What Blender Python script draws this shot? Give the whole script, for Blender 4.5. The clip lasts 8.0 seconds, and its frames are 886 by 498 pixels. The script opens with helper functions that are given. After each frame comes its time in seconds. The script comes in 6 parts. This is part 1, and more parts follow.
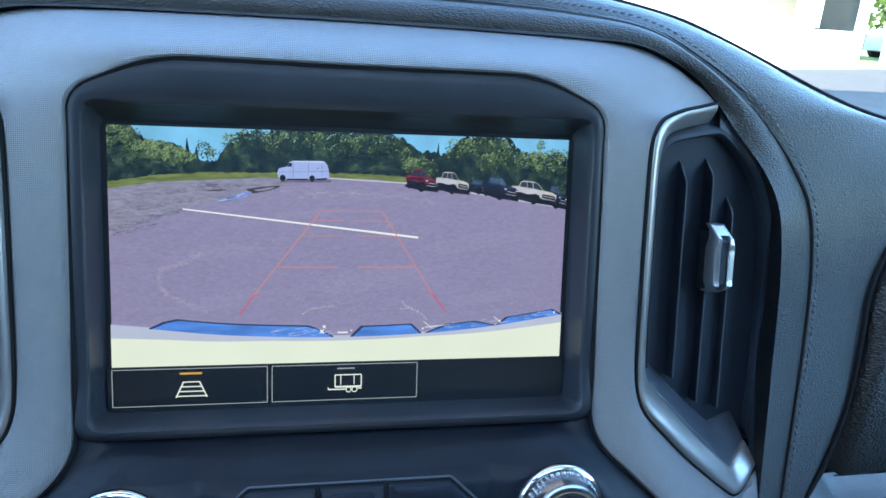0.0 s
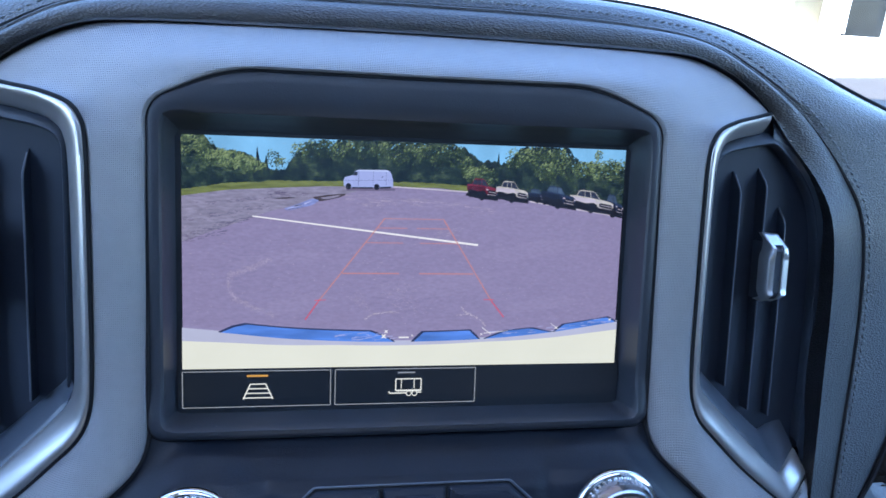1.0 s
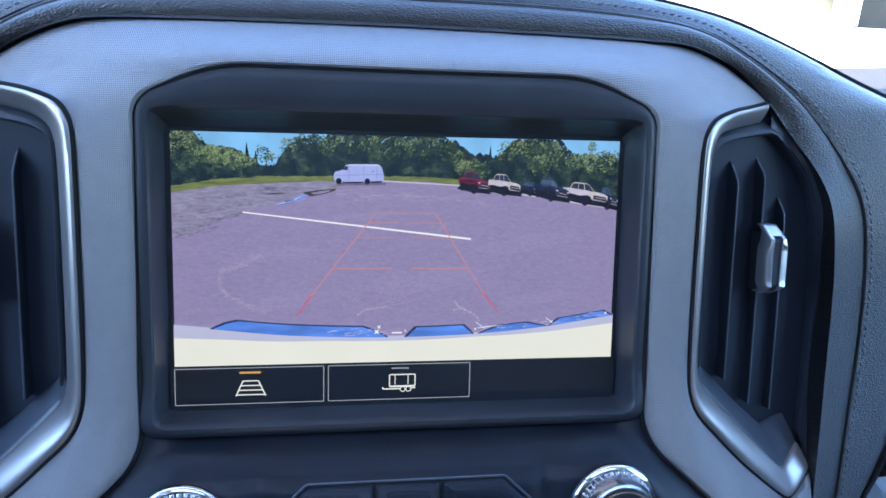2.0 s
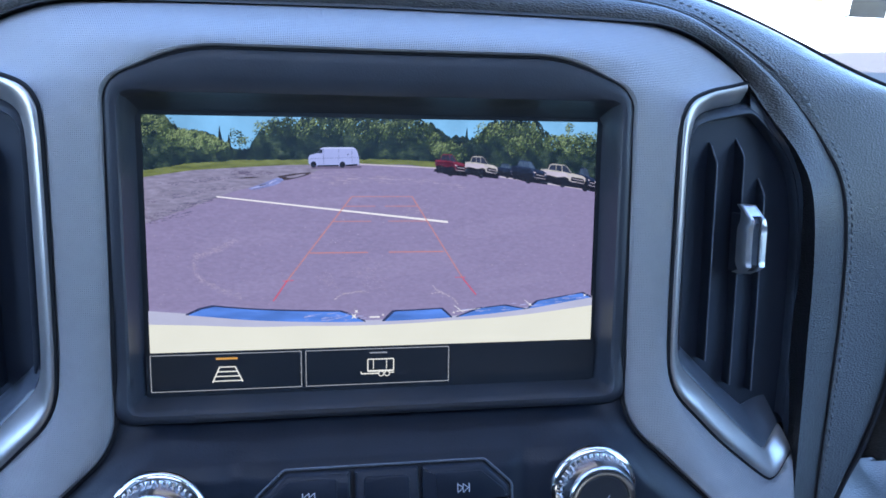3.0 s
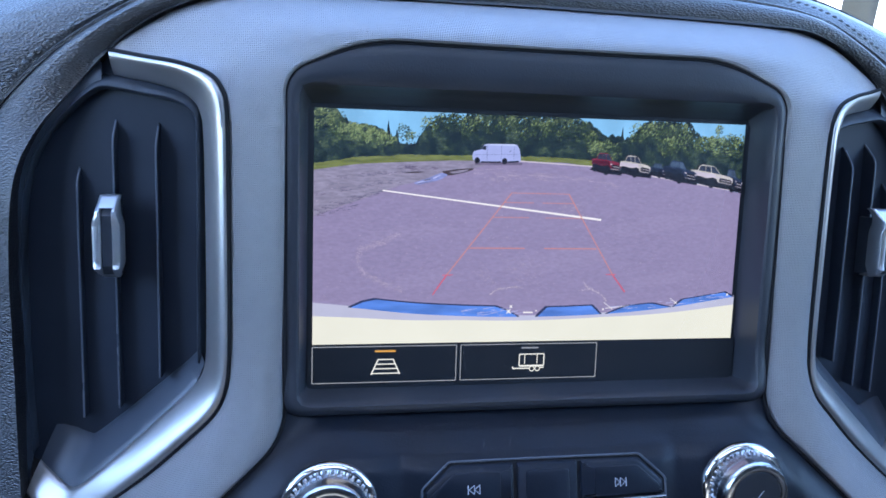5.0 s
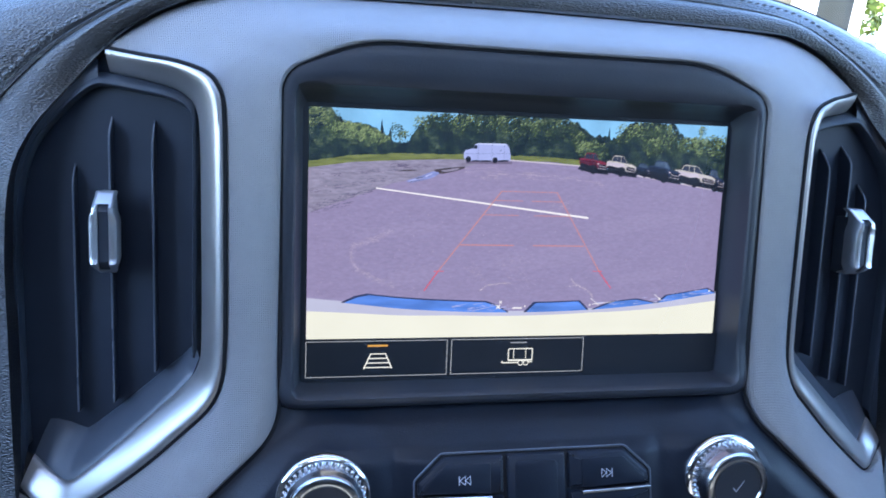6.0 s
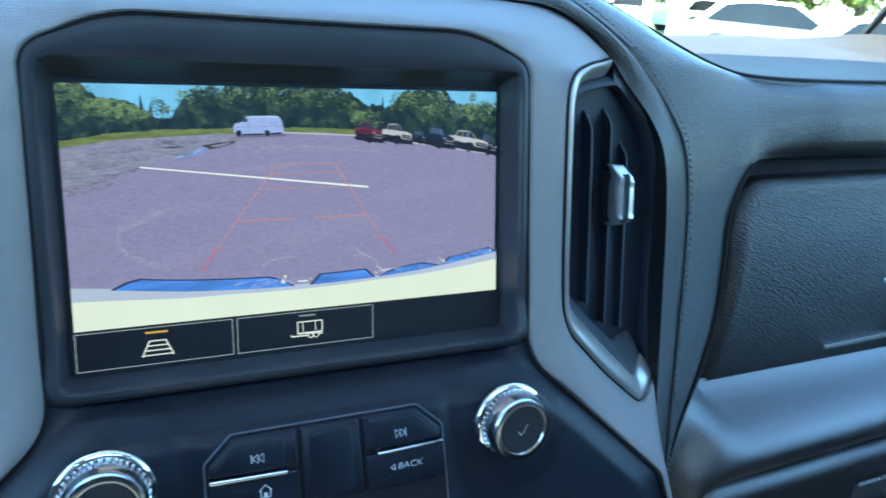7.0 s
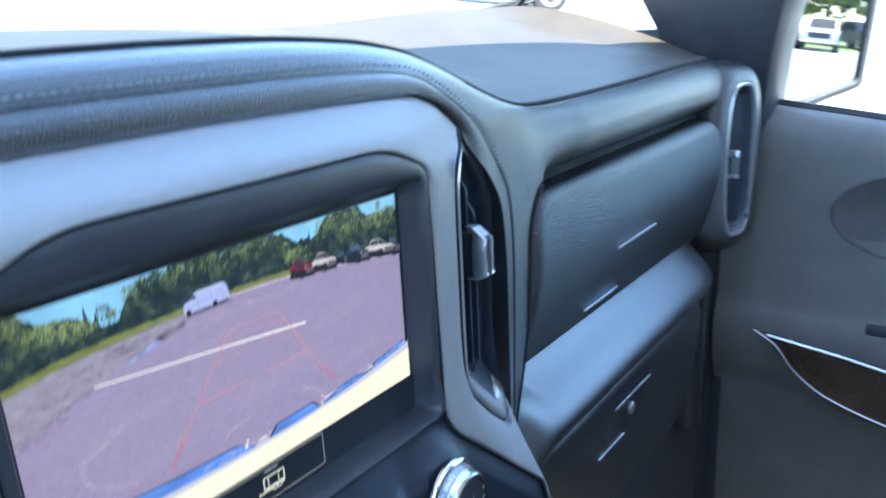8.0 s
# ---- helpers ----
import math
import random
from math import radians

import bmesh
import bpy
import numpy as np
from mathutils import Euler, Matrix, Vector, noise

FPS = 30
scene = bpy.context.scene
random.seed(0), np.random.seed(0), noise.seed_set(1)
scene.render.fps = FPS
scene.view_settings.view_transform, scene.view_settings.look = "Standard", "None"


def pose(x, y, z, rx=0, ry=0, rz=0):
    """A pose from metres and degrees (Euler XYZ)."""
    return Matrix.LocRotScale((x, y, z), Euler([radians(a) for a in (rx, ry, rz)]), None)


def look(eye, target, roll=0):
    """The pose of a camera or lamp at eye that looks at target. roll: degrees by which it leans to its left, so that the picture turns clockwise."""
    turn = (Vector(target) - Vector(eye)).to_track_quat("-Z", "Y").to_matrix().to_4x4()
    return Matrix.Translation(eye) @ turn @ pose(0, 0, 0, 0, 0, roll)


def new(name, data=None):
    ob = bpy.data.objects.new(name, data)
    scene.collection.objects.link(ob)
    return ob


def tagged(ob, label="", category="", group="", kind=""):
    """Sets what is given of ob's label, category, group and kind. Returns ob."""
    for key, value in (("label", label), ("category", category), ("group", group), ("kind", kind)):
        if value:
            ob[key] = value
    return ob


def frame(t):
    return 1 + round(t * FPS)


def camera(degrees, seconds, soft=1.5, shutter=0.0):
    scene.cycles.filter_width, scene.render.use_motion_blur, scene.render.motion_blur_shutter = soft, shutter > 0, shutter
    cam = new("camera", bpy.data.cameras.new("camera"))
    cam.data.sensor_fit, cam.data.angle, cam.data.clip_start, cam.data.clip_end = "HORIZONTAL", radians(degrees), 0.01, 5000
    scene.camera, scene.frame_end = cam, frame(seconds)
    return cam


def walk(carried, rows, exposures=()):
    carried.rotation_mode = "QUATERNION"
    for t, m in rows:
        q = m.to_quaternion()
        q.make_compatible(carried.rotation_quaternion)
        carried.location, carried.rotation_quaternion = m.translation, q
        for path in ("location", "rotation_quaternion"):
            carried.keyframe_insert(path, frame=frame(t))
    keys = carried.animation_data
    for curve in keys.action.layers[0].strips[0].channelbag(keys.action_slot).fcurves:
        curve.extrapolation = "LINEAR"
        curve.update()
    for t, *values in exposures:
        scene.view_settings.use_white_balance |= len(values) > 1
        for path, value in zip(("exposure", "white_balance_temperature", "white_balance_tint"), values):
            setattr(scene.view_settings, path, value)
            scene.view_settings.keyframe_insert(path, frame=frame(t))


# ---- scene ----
# ---- the camera and its walk ----
cam = camera(61.0, 8.0, soft=1.6, shutter=0.35)
EXPOSURE = 3.55
CENTRE = Vector((0.0, 0.0, 1.40))          # middle of the dashboard display
LEAN = Matrix.Translation(CENTRE) @ Matrix.Rotation(radians(-11.0), 4, "X")   # the dashboard leans back
BACK = LEAN @ Matrix.Translation(-CENTRE)
PATH = [
    (0, (-0.023, -0.288, 1.448), (0.378, 1.652, 1.176), 1.8),
    (0.3, (-0.0281, -0.2891, 1.4473), (0.3546, 1.6560, 1.1824), 1.86),
    (0.5, (-0.039, -0.289, 1.447), (0.325, 1.661, 1.192), 1.9),
    (0.8, (-0.0436, -0.2890, 1.4486), (0.3148, 1.6604, 1.1814), 2.07),
    (1, (-0.04, -0.291, 1.449), (0.311, 1.661, 1.19), 2.0),
    (1.2, (-0.0359, -0.2939, 1.4487), (0.3011, 1.6616, 1.1985), 1.88),
    (2.3, (-0.0319, -0.2887, 1.4462), (0.2913, 1.6667, 1.1776), 1.05),
    (2.5, (-0.032, -0.288, 1.445), (0.294, 1.666, 1.174), 0.9),
    (2.8, (-0.0283, -0.2869, 1.4408), (0.2936, 1.6694, 1.1780), 0.64),
    (3, (-0.025, -0.29, 1.443), (0.309, 1.662, 1.163), 0.7),
    (3.2, (-0.0247, -0.2893, 1.4419), (0.3166, 1.6603, 1.1546), 0.67),
    (3.5, (-0.042, -0.279, 1.445), (0.304, 1.671, 1.163), 0.7),
    (3.8, (-0.0615, -0.2789, 1.4475), (0.2948, 1.6681, 1.1603), 0.97),
    (4, (-0.075, -0.276, 1.45), (0.294, 1.67, 1.176), 1.0),
    (4.2, (-0.0833, -0.2855, 1.4542), (0.2853, 1.6625, 1.1908), 1.22),
    (4.5, (-0.084, -0.286, 1.455), (0.289, 1.66, 1.181), 1.6),
    (4.7, (-0.0867, -0.2830, 1.4447), (0.2825, 1.6644, 1.1772), 1.79),
    (5.8, (-0.0974, -0.2858, 1.4344), (0.3058, 1.6547, 1.1667), 2.29),
    (6, (-0.097, -0.288, 1.438), (0.327, 1.648, 1.174), 2.2),
    (6.3, (-0.0915, -0.2933, 1.4437), (0.3793, 1.6284, 1.1513), 1.76),
    (6.4, (-0.0894, -0.2894, 1.4369), (0.4085, 1.6298, 1.1753), 1.49),
    (6.5, (-0.086, -0.287, 1.44), (0.444, 1.622, 1.168), 1.2),
    (6.8, (-0.0776, -0.2938, 1.4424), (0.6255, 1.5515, 1.1254), 0.71),
    (7, (-0.077, -0.296, 1.438), (0.756, 1.493, 1.109), 0.1),
    (7.2, (-0.096, -0.294, 1.433), (0.841, 1.445, 1.117), -1.2),
    (7.3, (-0.1132, -0.2868, 1.4464), (0.9253, 1.3733, 1.0396), -0.28),
    (7.5, (-0.139, -0.28, 1.468), (1.053, 1.255, 0.999), -0.4),
    (7.7, (-0.1521, -0.2431, 1.4870), (1.2112, 1.1211, 0.9576), -0.61),
    (8, (-0.163, -0.214, 1.524), (1.364, 0.941, 0.946), -3.1),
]
walk(cam, [(t, BACK @ look(eye, target, roll)) for t, eye, target, roll in PATH],
     exposures=[(0.0, EXPOSURE + 0.05, 5450, -4), (0.5, EXPOSURE - 0.03, 5350, 3), (1.0, EXPOSURE - 0.01, 5400, 9), (4.5, EXPOSURE + 0.06, 5500, 11), (6.0, EXPOSURE + 0.18, 5600, 10), (7.0, EXPOSURE + 0.08, 5250, -11), (7.5, EXPOSURE + 0.36, 5600, -6), (8.0, EXPOSURE + 0.36, 5750, 2)])

# ---- world and sun ----
SUN_EL, SUN_AZ = 66.0, 204.0               # degrees up; degrees clockwise from +y
world = bpy.data.worlds.new("sky")
scene.world = world
world.use_nodes = True
sky = world.node_tree.nodes.new("ShaderNodeTexSky")
sky.sky_type, sky.sun_disc = "NISHITA", False
sky.sun_elevation, sky.sun_rotation = radians(SUN_EL), radians(SUN_AZ)
world.node_tree.nodes["Background"].inputs[1].default_value = 0.12
world.node_tree.links.new(sky.outputs[0], world.node_tree.nodes["Background"].inputs[0])
sun_data = bpy.data.lights.new("sun", "SUN")
sun_data.energy, sun_data.angle, sun_data.color = 3.2, radians(0.5), (1.0, 0.89, 0.72)
sun = new("sun", sun_data)
sd = Vector((math.sin(radians(SUN_AZ)) * math.cos(radians(SUN_EL)), math.cos(radians(SUN_AZ)) * math.cos(radians(SUN_EL)), math.sin(radians(SUN_EL))))
sun.matrix_world = look(sd * 40, (0, 0, 0))


# ---- materials ----
def mat(name, colour, rough=0.5, metal=0.0, vary=0.12, scale=40.0, bump=0.0, bump_scale=600.0, spec=0.5, coat=0.0, grain="noise", rough_vary=0.08, island=0.0, objects=0.0, deep=0.001):
    m = bpy.data.materials.new(name)
    m.use_nodes = True
    nt = m.node_tree
    b = nt.nodes["Principled BSDF"]
    b.inputs["Roughness"].default_value = rough
    b.inputs["Metallic"].default_value = metal
    b.inputs["Specular IOR Level"].default_value = spec
    b.inputs["Coat Weight"].default_value = coat
    b.inputs["Coat Roughness"].default_value = 0.1 if rough < 0.3 else rough
    tc = nt.nodes.new("ShaderNodeTexCoord")
    n = nt.nodes.new("ShaderNodeTexNoise")
    n.inputs["Scale"].default_value, n.inputs["Detail"].default_value = scale, 6
    nt.links.new(tc.outputs["Object"], n.inputs["Vector"])
    ramp = nt.nodes.new("ShaderNodeMapRange")
    ramp.inputs["From Min"].default_value, ramp.inputs["From Max"].default_value = 0.3, 0.7
    ramp.inputs["To Min"].default_value, ramp.inputs["To Max"].default_value = 1 - vary, 1 + vary
    nt.links.new(n.outputs["Fac"], ramp.inputs["Value"])
    last = ramp.outputs[0]
    if island or objects:
        g = nt.nodes.new("ShaderNodeNewGeometry" if island else "ShaderNodeObjectInfo")
        mr = nt.nodes.new("ShaderNodeMapRange")
        w = island or objects
        mr.inputs["To Min"].default_value, mr.inputs["To Max"].default_value = 1 - w, 1 + w
        nt.links.new(g.outputs["Random Per Island" if island else "Random"], mr.inputs["Value"])
        mu = nt.nodes.new("ShaderNodeMath")
        mu.operation = "MULTIPLY"
        nt.links.new(last, mu.inputs[0])
        nt.links.new(mr.outputs[0], mu.inputs[1])
        last = mu.outputs[0]
    mix = nt.nodes.new("ShaderNodeVectorMath")
    mix.operation = "SCALE"
    mix.inputs[0].default_value = colour
    nt.links.new(last, mix.inputs["Scale"])
    nt.links.new(mix.outputs[0], b.inputs["Base Color"])
    rr = nt.nodes.new("ShaderNodeMapRange")
    rr.inputs["From Min"].default_value, rr.inputs["From Max"].default_value = 0.3, 0.7
    rr.inputs["To Min"].default_value, rr.inputs["To Max"].default_value = max(0.02, rough - rough_vary), min(1, rough + rough_vary)
    n2 = nt.nodes.new("ShaderNodeTexNoise")
    n2.inputs["Scale"].default_value, n2.inputs["Detail"].default_value = scale * 0.4, 4
    nt.links.new(tc.outputs["Object"], n2.inputs["Vector"])
    nt.links.new(n2.outputs["Fac"], rr.inputs["Value"])
    nt.links.new(rr.outputs[0], b.inputs["Roughness"])
    if bump:
        if grain == "leather":
            t = nt.nodes.new("ShaderNodeTexVoronoi")
            t.inputs["Scale"].default_value = bump_scale
            t.inputs["Randomness"].default_value = 1.0
            mp = nt.nodes.new("ShaderNodeMapping")
            mp.inputs["Scale"].default_value = (0.8, 0.8, 2.0)
            nt.links.new(tc.outputs["Object"], mp.inputs["Vector"])
            nt.links.new(mp.outputs[0], t.inputs["Vector"])
            h = t.outputs["Distance"]
        elif grain == "weave":
            wx = nt.nodes.new("ShaderNodeTexWave")
            wx.bands_direction = "X"
            wz = nt.nodes.new("ShaderNodeTexWave")
            wz.bands_direction = "Z"
            mu = nt.nodes.new("ShaderNodeMath")
            mu.operation = "MULTIPLY"
            for wv, k in ((wx, 0), (wz, 1)):
                wv.inputs["Scale"].default_value = bump_scale
                wv.inputs["Distortion"].default_value = 0.0
                nt.links.new(tc.outputs["Object"], wv.inputs["Vector"])
                nt.links.new(wv.outputs["Fac"], mu.inputs[k])
            h = mu.outputs[0]
        else:
            t = nt.nodes.new("ShaderNodeTexNoise")
            t.inputs["Scale"].default_value, t.inputs["Detail"].default_value = bump_scale, 5
            nt.links.new(tc.outputs["Object"], t.inputs["Vector"])
            h = t.outputs["Fac"]
        bp = nt.nodes.new("ShaderNodeBump")
        bp.inputs["Strength"].default_value, bp.inputs["Distance"].default_value = bump, deep
        nt.links.new(h, bp.inputs["Height"])
        nt.links.new(bp.outputs[0], b.inputs["Normal"])
    return m


# the display shines in its own white, whatever the camera is set to
SCREEN_WHITE = (1.16 / 2 ** EXPOSURE, 1.05 / 2 ** EXPOSURE, 0.86 / 2 ** EXPOSURE)


def glow(name, colour, strength=1.0, vary=0.0, scale=300.0, island=0.0, stretch=(1, 1, 1), rough=0.25):
    """A lit piece of the display: emission with a little gloss of the cover glass."""
    colour = tuple(c * w for c, w in zip(colour, SCREEN_WHITE))
    m = bpy.data.materials.new(name)
    m.use_nodes = True
    nt = m.node_tree
    b = nt.nodes["Principled BSDF"]
    b.inputs["Base Color"].default_value = (0.012, 0.014, 0.018, 1)
    b.inputs["Roughness"].default_value = rough
    b.inputs["Emission Strength"].default_value = strength
    b.inputs["Emission Color"].default_value = (*colour, 1)
    factor = None
    if vary:
        tc = nt.nodes.new("ShaderNodeTexCoord")
        mp = nt.nodes.new("ShaderNodeMapping")
        mp.inputs["Scale"].default_value = stretch
        n = nt.nodes.new("ShaderNodeTexNoise")
        n.inputs["Scale"].default_value, n.inputs["Detail"].default_value = scale, 7
        mr = nt.nodes.new("ShaderNodeMapRange")
        mr.inputs["From Min"].default_value, mr.inputs["From Max"].default_value = 0.25, 0.75
        mr.inputs["To Min"].default_value, mr.inputs["To Max"].default_value = 1 - vary, 1 + vary
        nt.links.new(tc.outputs["Object"], mp.inputs["Vector"])
        nt.links.new(mp.outputs[0], n.inputs["Vector"])
        nt.links.new(n.outputs["Fac"], mr.inputs["Value"])
        factor = mr.outputs[0]
    if island:
        g = nt.nodes.new("ShaderNodeNewGeometry")
        mr = nt.nodes.new("ShaderNodeMapRange")
        mr.inputs["To Min"].default_value, mr.inputs["To Max"].default_value = 1 - island, 1 + island
        nt.links.new(g.outputs["Random Per Island"], mr.inputs["Value"])
        if factor:
            mu = nt.nodes.new("ShaderNodeMath")
            mu.operation = "MULTIPLY"
            nt.links.new(factor, mu.inputs[0])
            nt.links.new(mr.outputs[0], mu.inputs[1])
            factor = mu.outputs[0]
        else:
            factor = mr.outputs[0]
    if factor:
        mix = nt.nodes.new("ShaderNodeVectorMath")
        mix.operation = "SCALE"
        mix.inputs[0].default_value = colour
        nt.links.new(factor, mix.inputs["Scale"])
        nt.links.new(mix.outputs[0], b.inputs["Emission Color"])
    return m


def pane_glass(name, tint=(0.95, 0.97, 0.97)):
    m = bpy.data.materials.new(name)
    m.use_nodes = True
    nt = m.node_tree
    out = nt.nodes["Material Output"]
    nt.nodes.remove(nt.nodes["Principled BSDF"])
    tr, gl = nt.nodes.new("ShaderNodeBsdfTransparent"), nt.nodes.new("ShaderNodeBsdfGlossy")
    tr.inputs[0].default_value = (*tint, 1)
    gl.inputs["Roughness"].default_value = 0.02
    mx = nt.nodes.new("ShaderNodeMixShader")
    mx.inputs[0].default_value = 0.035
    nt.links.new(tr.outputs[0], mx.inputs[1])
    nt.links.new(gl.outputs[0], mx.inputs[2])
    nt.links.new(mx.outputs[0], out.inputs[0])
    return m


LEATHER = mat("black_grained_vinyl", (0.010, 0.0105, 0.012), 0.31, rough_vary=0.02, vary=0.10, scale=30, bump=0.55, bump_scale=960, grain="leather", spec=0.9, coat=0.25, deep=0.0010)
SKIN = mat("smooth_black_vinyl", (0.013, 0.014, 0.016), 0.31, rough_vary=0.02, vary=0.08, scale=30, bump=0.22, bump_scale=960, grain="leather", spec=1.0, coat=0.5, deep=0.0010)
PADTOP = mat("black_soft_dash_top", (0.036, 0.030, 0.024), 0.58, vary=0.12, scale=25, rough_vary=0.03, bump=0.2, bump_scale=800, grain="leather", spec=0.3)
LID = mat("black_grained_lid", (0.007, 0.0075, 0.009), 0.31, rough_vary=0.02, vary=0.08, scale=25, bump=0.6, bump_scale=720, grain="leather", spec=0.75, coat=0.15, deep=0.0012)
BEZEL = mat("charcoal_bezel_plastic", (0.028, 0.032, 0.042), 0.42, vary=0.10, scale=60, bump=0.1, bump_scale=1500, rough_vary=0.03)
GRIP = mat("knurled_chrome", (0.52, 0.53, 0.55), 0.20, metal=1.0, vary=0.03, scale=80, rough_vary=0.03)
PLASTIC = mat("charcoal_plastic", (0.008, 0.0115, 0.020), 0.38, spec=0.27, rough_vary=0.03, vary=0.12, scale=60, bump=0.12, bump_scale=1500)
SOFTBLACK = mat("matt_black_plastic", (0.020, 0.023, 0.029), 0.5, vary=0.15, scale=60, bump=0.1, bump_scale=1500)
VENTBLACK = mat("vent_black", (0.036, 0.044, 0.060), 0.45, spec=0.4, vary=0.15, scale=80)
GAP = mat("dark_joint", (0.016, 0.016, 0.018), 0.7, spec=0.1)
SILVER = mat("brushed_silver_weave", (0.275, 0.270, 0.276), 0.41, metal=0.52, vary=0.03, scale=200, bump=0.5, bump_scale=480, grain="weave", rough_vary=0.01)
CHROME = mat("satin_chrome", (0.46, 0.45, 0.45), 0.36, metal=0.80, vary=0.04, scale=80, rough_vary=0.02)
SATIN = mat("brushed_satin_chrome", (0.55, 0.56, 0.58), 0.31, metal=0.85, vary=0.04, scale=80, rough_vary=0.05)
BRIGHT = mat("polished_chrome", (0.80, 0.81, 0.84), 0.10, metal=1.0, vary=0.03, scale=80, rough_vary=0.04)
SLAT = mat("dark_vent_slat", (0.022, 0.028, 0.041), 0.55, spec=0.2, vary=0.08, scale=60)
# pale grey that paints the edge highlights of vent slats and button recess
SLATEDGE = mat("painted_edge_highlight", (0.085, 0.097, 0.12), 0.32, vary=0.15, scale=60)
TONGUE = mat("grey_vent_plastic", (0.052, 0.062, 0.082), 0.38, vary=0.08, scale=60)
STITCH = mat("grey_thread", (0.17, 0.18, 0.195), 0.7, island=0.2)
ICON = mat("printed_white", (0.62, 0.64, 0.68), 0.5)
DUST = mat("dust", (0.7, 0.7, 0.7), 0.8)
SPEAKER = mat("dark_speaker_cloth", (0.060, 0.056, 0.054), 0.7, vary=0.1, scale=60, bump=0.2, bump_scale=900)
DOORGREY = mat("dark_door_plastic", (0.094, 0.086, 0.080), 0.5, vary=0.12, scale=20, bump=0.3, bump_scale=500, grain="leather")
WOOD = mat("dark_wood_trim", (0.045, 0.026, 0.018), 0.3, vary=0.35, scale=18, coat=0.3)
LINER = mat("grey_headliner", (0.45, 0.445, 0.43), 0.9, vary=0.08, scale=30, bump=0.2, bump_scale=300)
CARPET = mat("black_carpet", (0.012, 0.012, 0.014), 0.95, vary=0.2, scale=60, bump=0.4, bump_scale=300)
SEAT = mat("black_seat_leather", (0.035, 0.035, 0.038), 0.5, bump=0.3, bump_scale=300, grain="leather")
PAINT = mat("white_car_paint", (0.78, 0.77, 0.72), 0.25, vary=0.03, scale=3, coat=0.6)
RUBBER = mat("black_rubber", (0.012, 0.012, 0.013), 0.6)
GLASS = pane_glass("clear_glass")
ROOFGLASS = pane_glass("tinted_roof_glass", (0.85, 0.87, 0.88))
PRIVACY = pane_glass("dark_privacy_glass", (0.28, 0.29, 0.29))
DARKGLASS = mat("tinted_car_glass", (0.012, 0.015, 0.017), 0.06, spec=0.25, vary=0.2, scale=2)
ASPHALT = mat("pale_asphalt", (0.24, 0.24, 0.24), 0.9, vary=0.25, scale=2.0, bump=0.5, bump_scale=60)
WALLW = mat("white_cladding", (0.80, 0.80, 0.78), 0.6, vary=0.04, scale=2)
TANP = mat("tan_panel", (0.22, 0.19, 0.125), 0.6, vary=0.05, scale=2)
GRASS = mat("grass", (0.10, 0.13, 0.03), 0.9, vary=0.35, scale=1.5, bump=0.8, bump_scale=30)
LEAF = mat("leaves", (0.17, 0.21, 0.045), 0.6, vary=0.3, scale=1.0, island=0.5)
BARK = mat("bark", (0.09, 0.07, 0.05), 0.9, vary=0.3, scale=6, bump=0.8, bump_scale=20)
MIRROR = mat("mirror_glass", (0.42, 0.44, 0.45), 0.01, metal=1.0, vary=0.0, rough_vary=0.0)


# ---- building helpers ----
def thing(name, label, category, base=(0, 0, 0), m=LEAN, group="", kind=""):
    e = new(name)
    e.empty_display_size = 0.05
    e.matrix_world = m @ Matrix.Translation(base)
    e["base"] = base
    return tagged(e, label, category, group, kind)


def smooth_mesh(me, angle=35.0):
    me.polygons.foreach_set("use_smooth", [True] * len(me.polygons))
    bm = bmesh.new()
    bm.from_mesh(me)
    for e in bm.edges:
        if len(e.link_faces) == 2 and e.calc_face_angle(0) > radians(angle):
            e.smooth = False
    bm.to_mesh(me)
    bm.free()


def part(name, bm, material, parent=None, label="", smooth=True, own=False):
    """One mesh under a thing. Corners are in the thing's frame, not shifted to its base."""
    bmesh.ops.remove_doubles(bm, verts=bm.verts, dist=1e-6)
    bmesh.ops.recalc_face_normals(bm, faces=bm.faces)
    me = bpy.data.meshes.new(name)
    bm.to_mesh(me)
    bm.free()
    me.materials.append(material)
    if smooth:
        smooth_mesh(me)
    ob = new(name, me)
    if parent is not None:
        ob.parent = parent
        if parent.type == "EMPTY":
            ob.location = -Vector(parent["base"])
    if label:
        ob["label"] = label
    return ob


def poly_fillet(points, n=6):
    """Points (a, b, radius) of an open or closed polyline; corners become arcs."""
    out = []
    k = len(points)
    for i, p in enumerate(points):
        v = Vector(p[:2])
        r = p[2] if len(p) > 2 else 0
        if r <= 0:
            out.append((v.x, v.y))
            continue
        a, c = Vector(points[(i - 1) % k][:2]), Vector(points[(i + 1) % k][:2])
        d1, d2 = (a - v), (c - v)
        l1, l2 = d1.length, d2.length
        d1.normalize(), d2.normalize()
        half = d1.angle(d2) / 2
        cut = min(r / math.tan(half), l1 * 0.49, l2 * 0.49)
        for j in range(n + 1):
            s = j / n
            q = (v + d1 * cut) * (1 - s) ** 2 + v * 2 * s * (1 - s) + (v + d2 * cut) * s ** 2
            out.append((q.x, q.y))
    return out


def curve(points, n=12):
    """A smooth curve (Catmull-Rom) through points of any size, n steps a span."""
    pts = [np.array(p, float) for p in points]
    ext = [2 * pts[0] - pts[1]] + pts + [2 * pts[-1] - pts[-2]]
    out = []
    for i in range(1, len(ext) - 2):
        p0, p1, p2, p3 = ext[i - 1:i + 3]
        for j in range(n):
            s = j / n
            out.append(0.5 * (2 * p1 + (p2 - p0) * s + (2 * p0 - 5 * p1 + 4 * p2 - p3) * s * s + (3 * p1 - p0 - 3 * p2 + p3) * s ** 3))
    out.append(pts[-1])
    return out


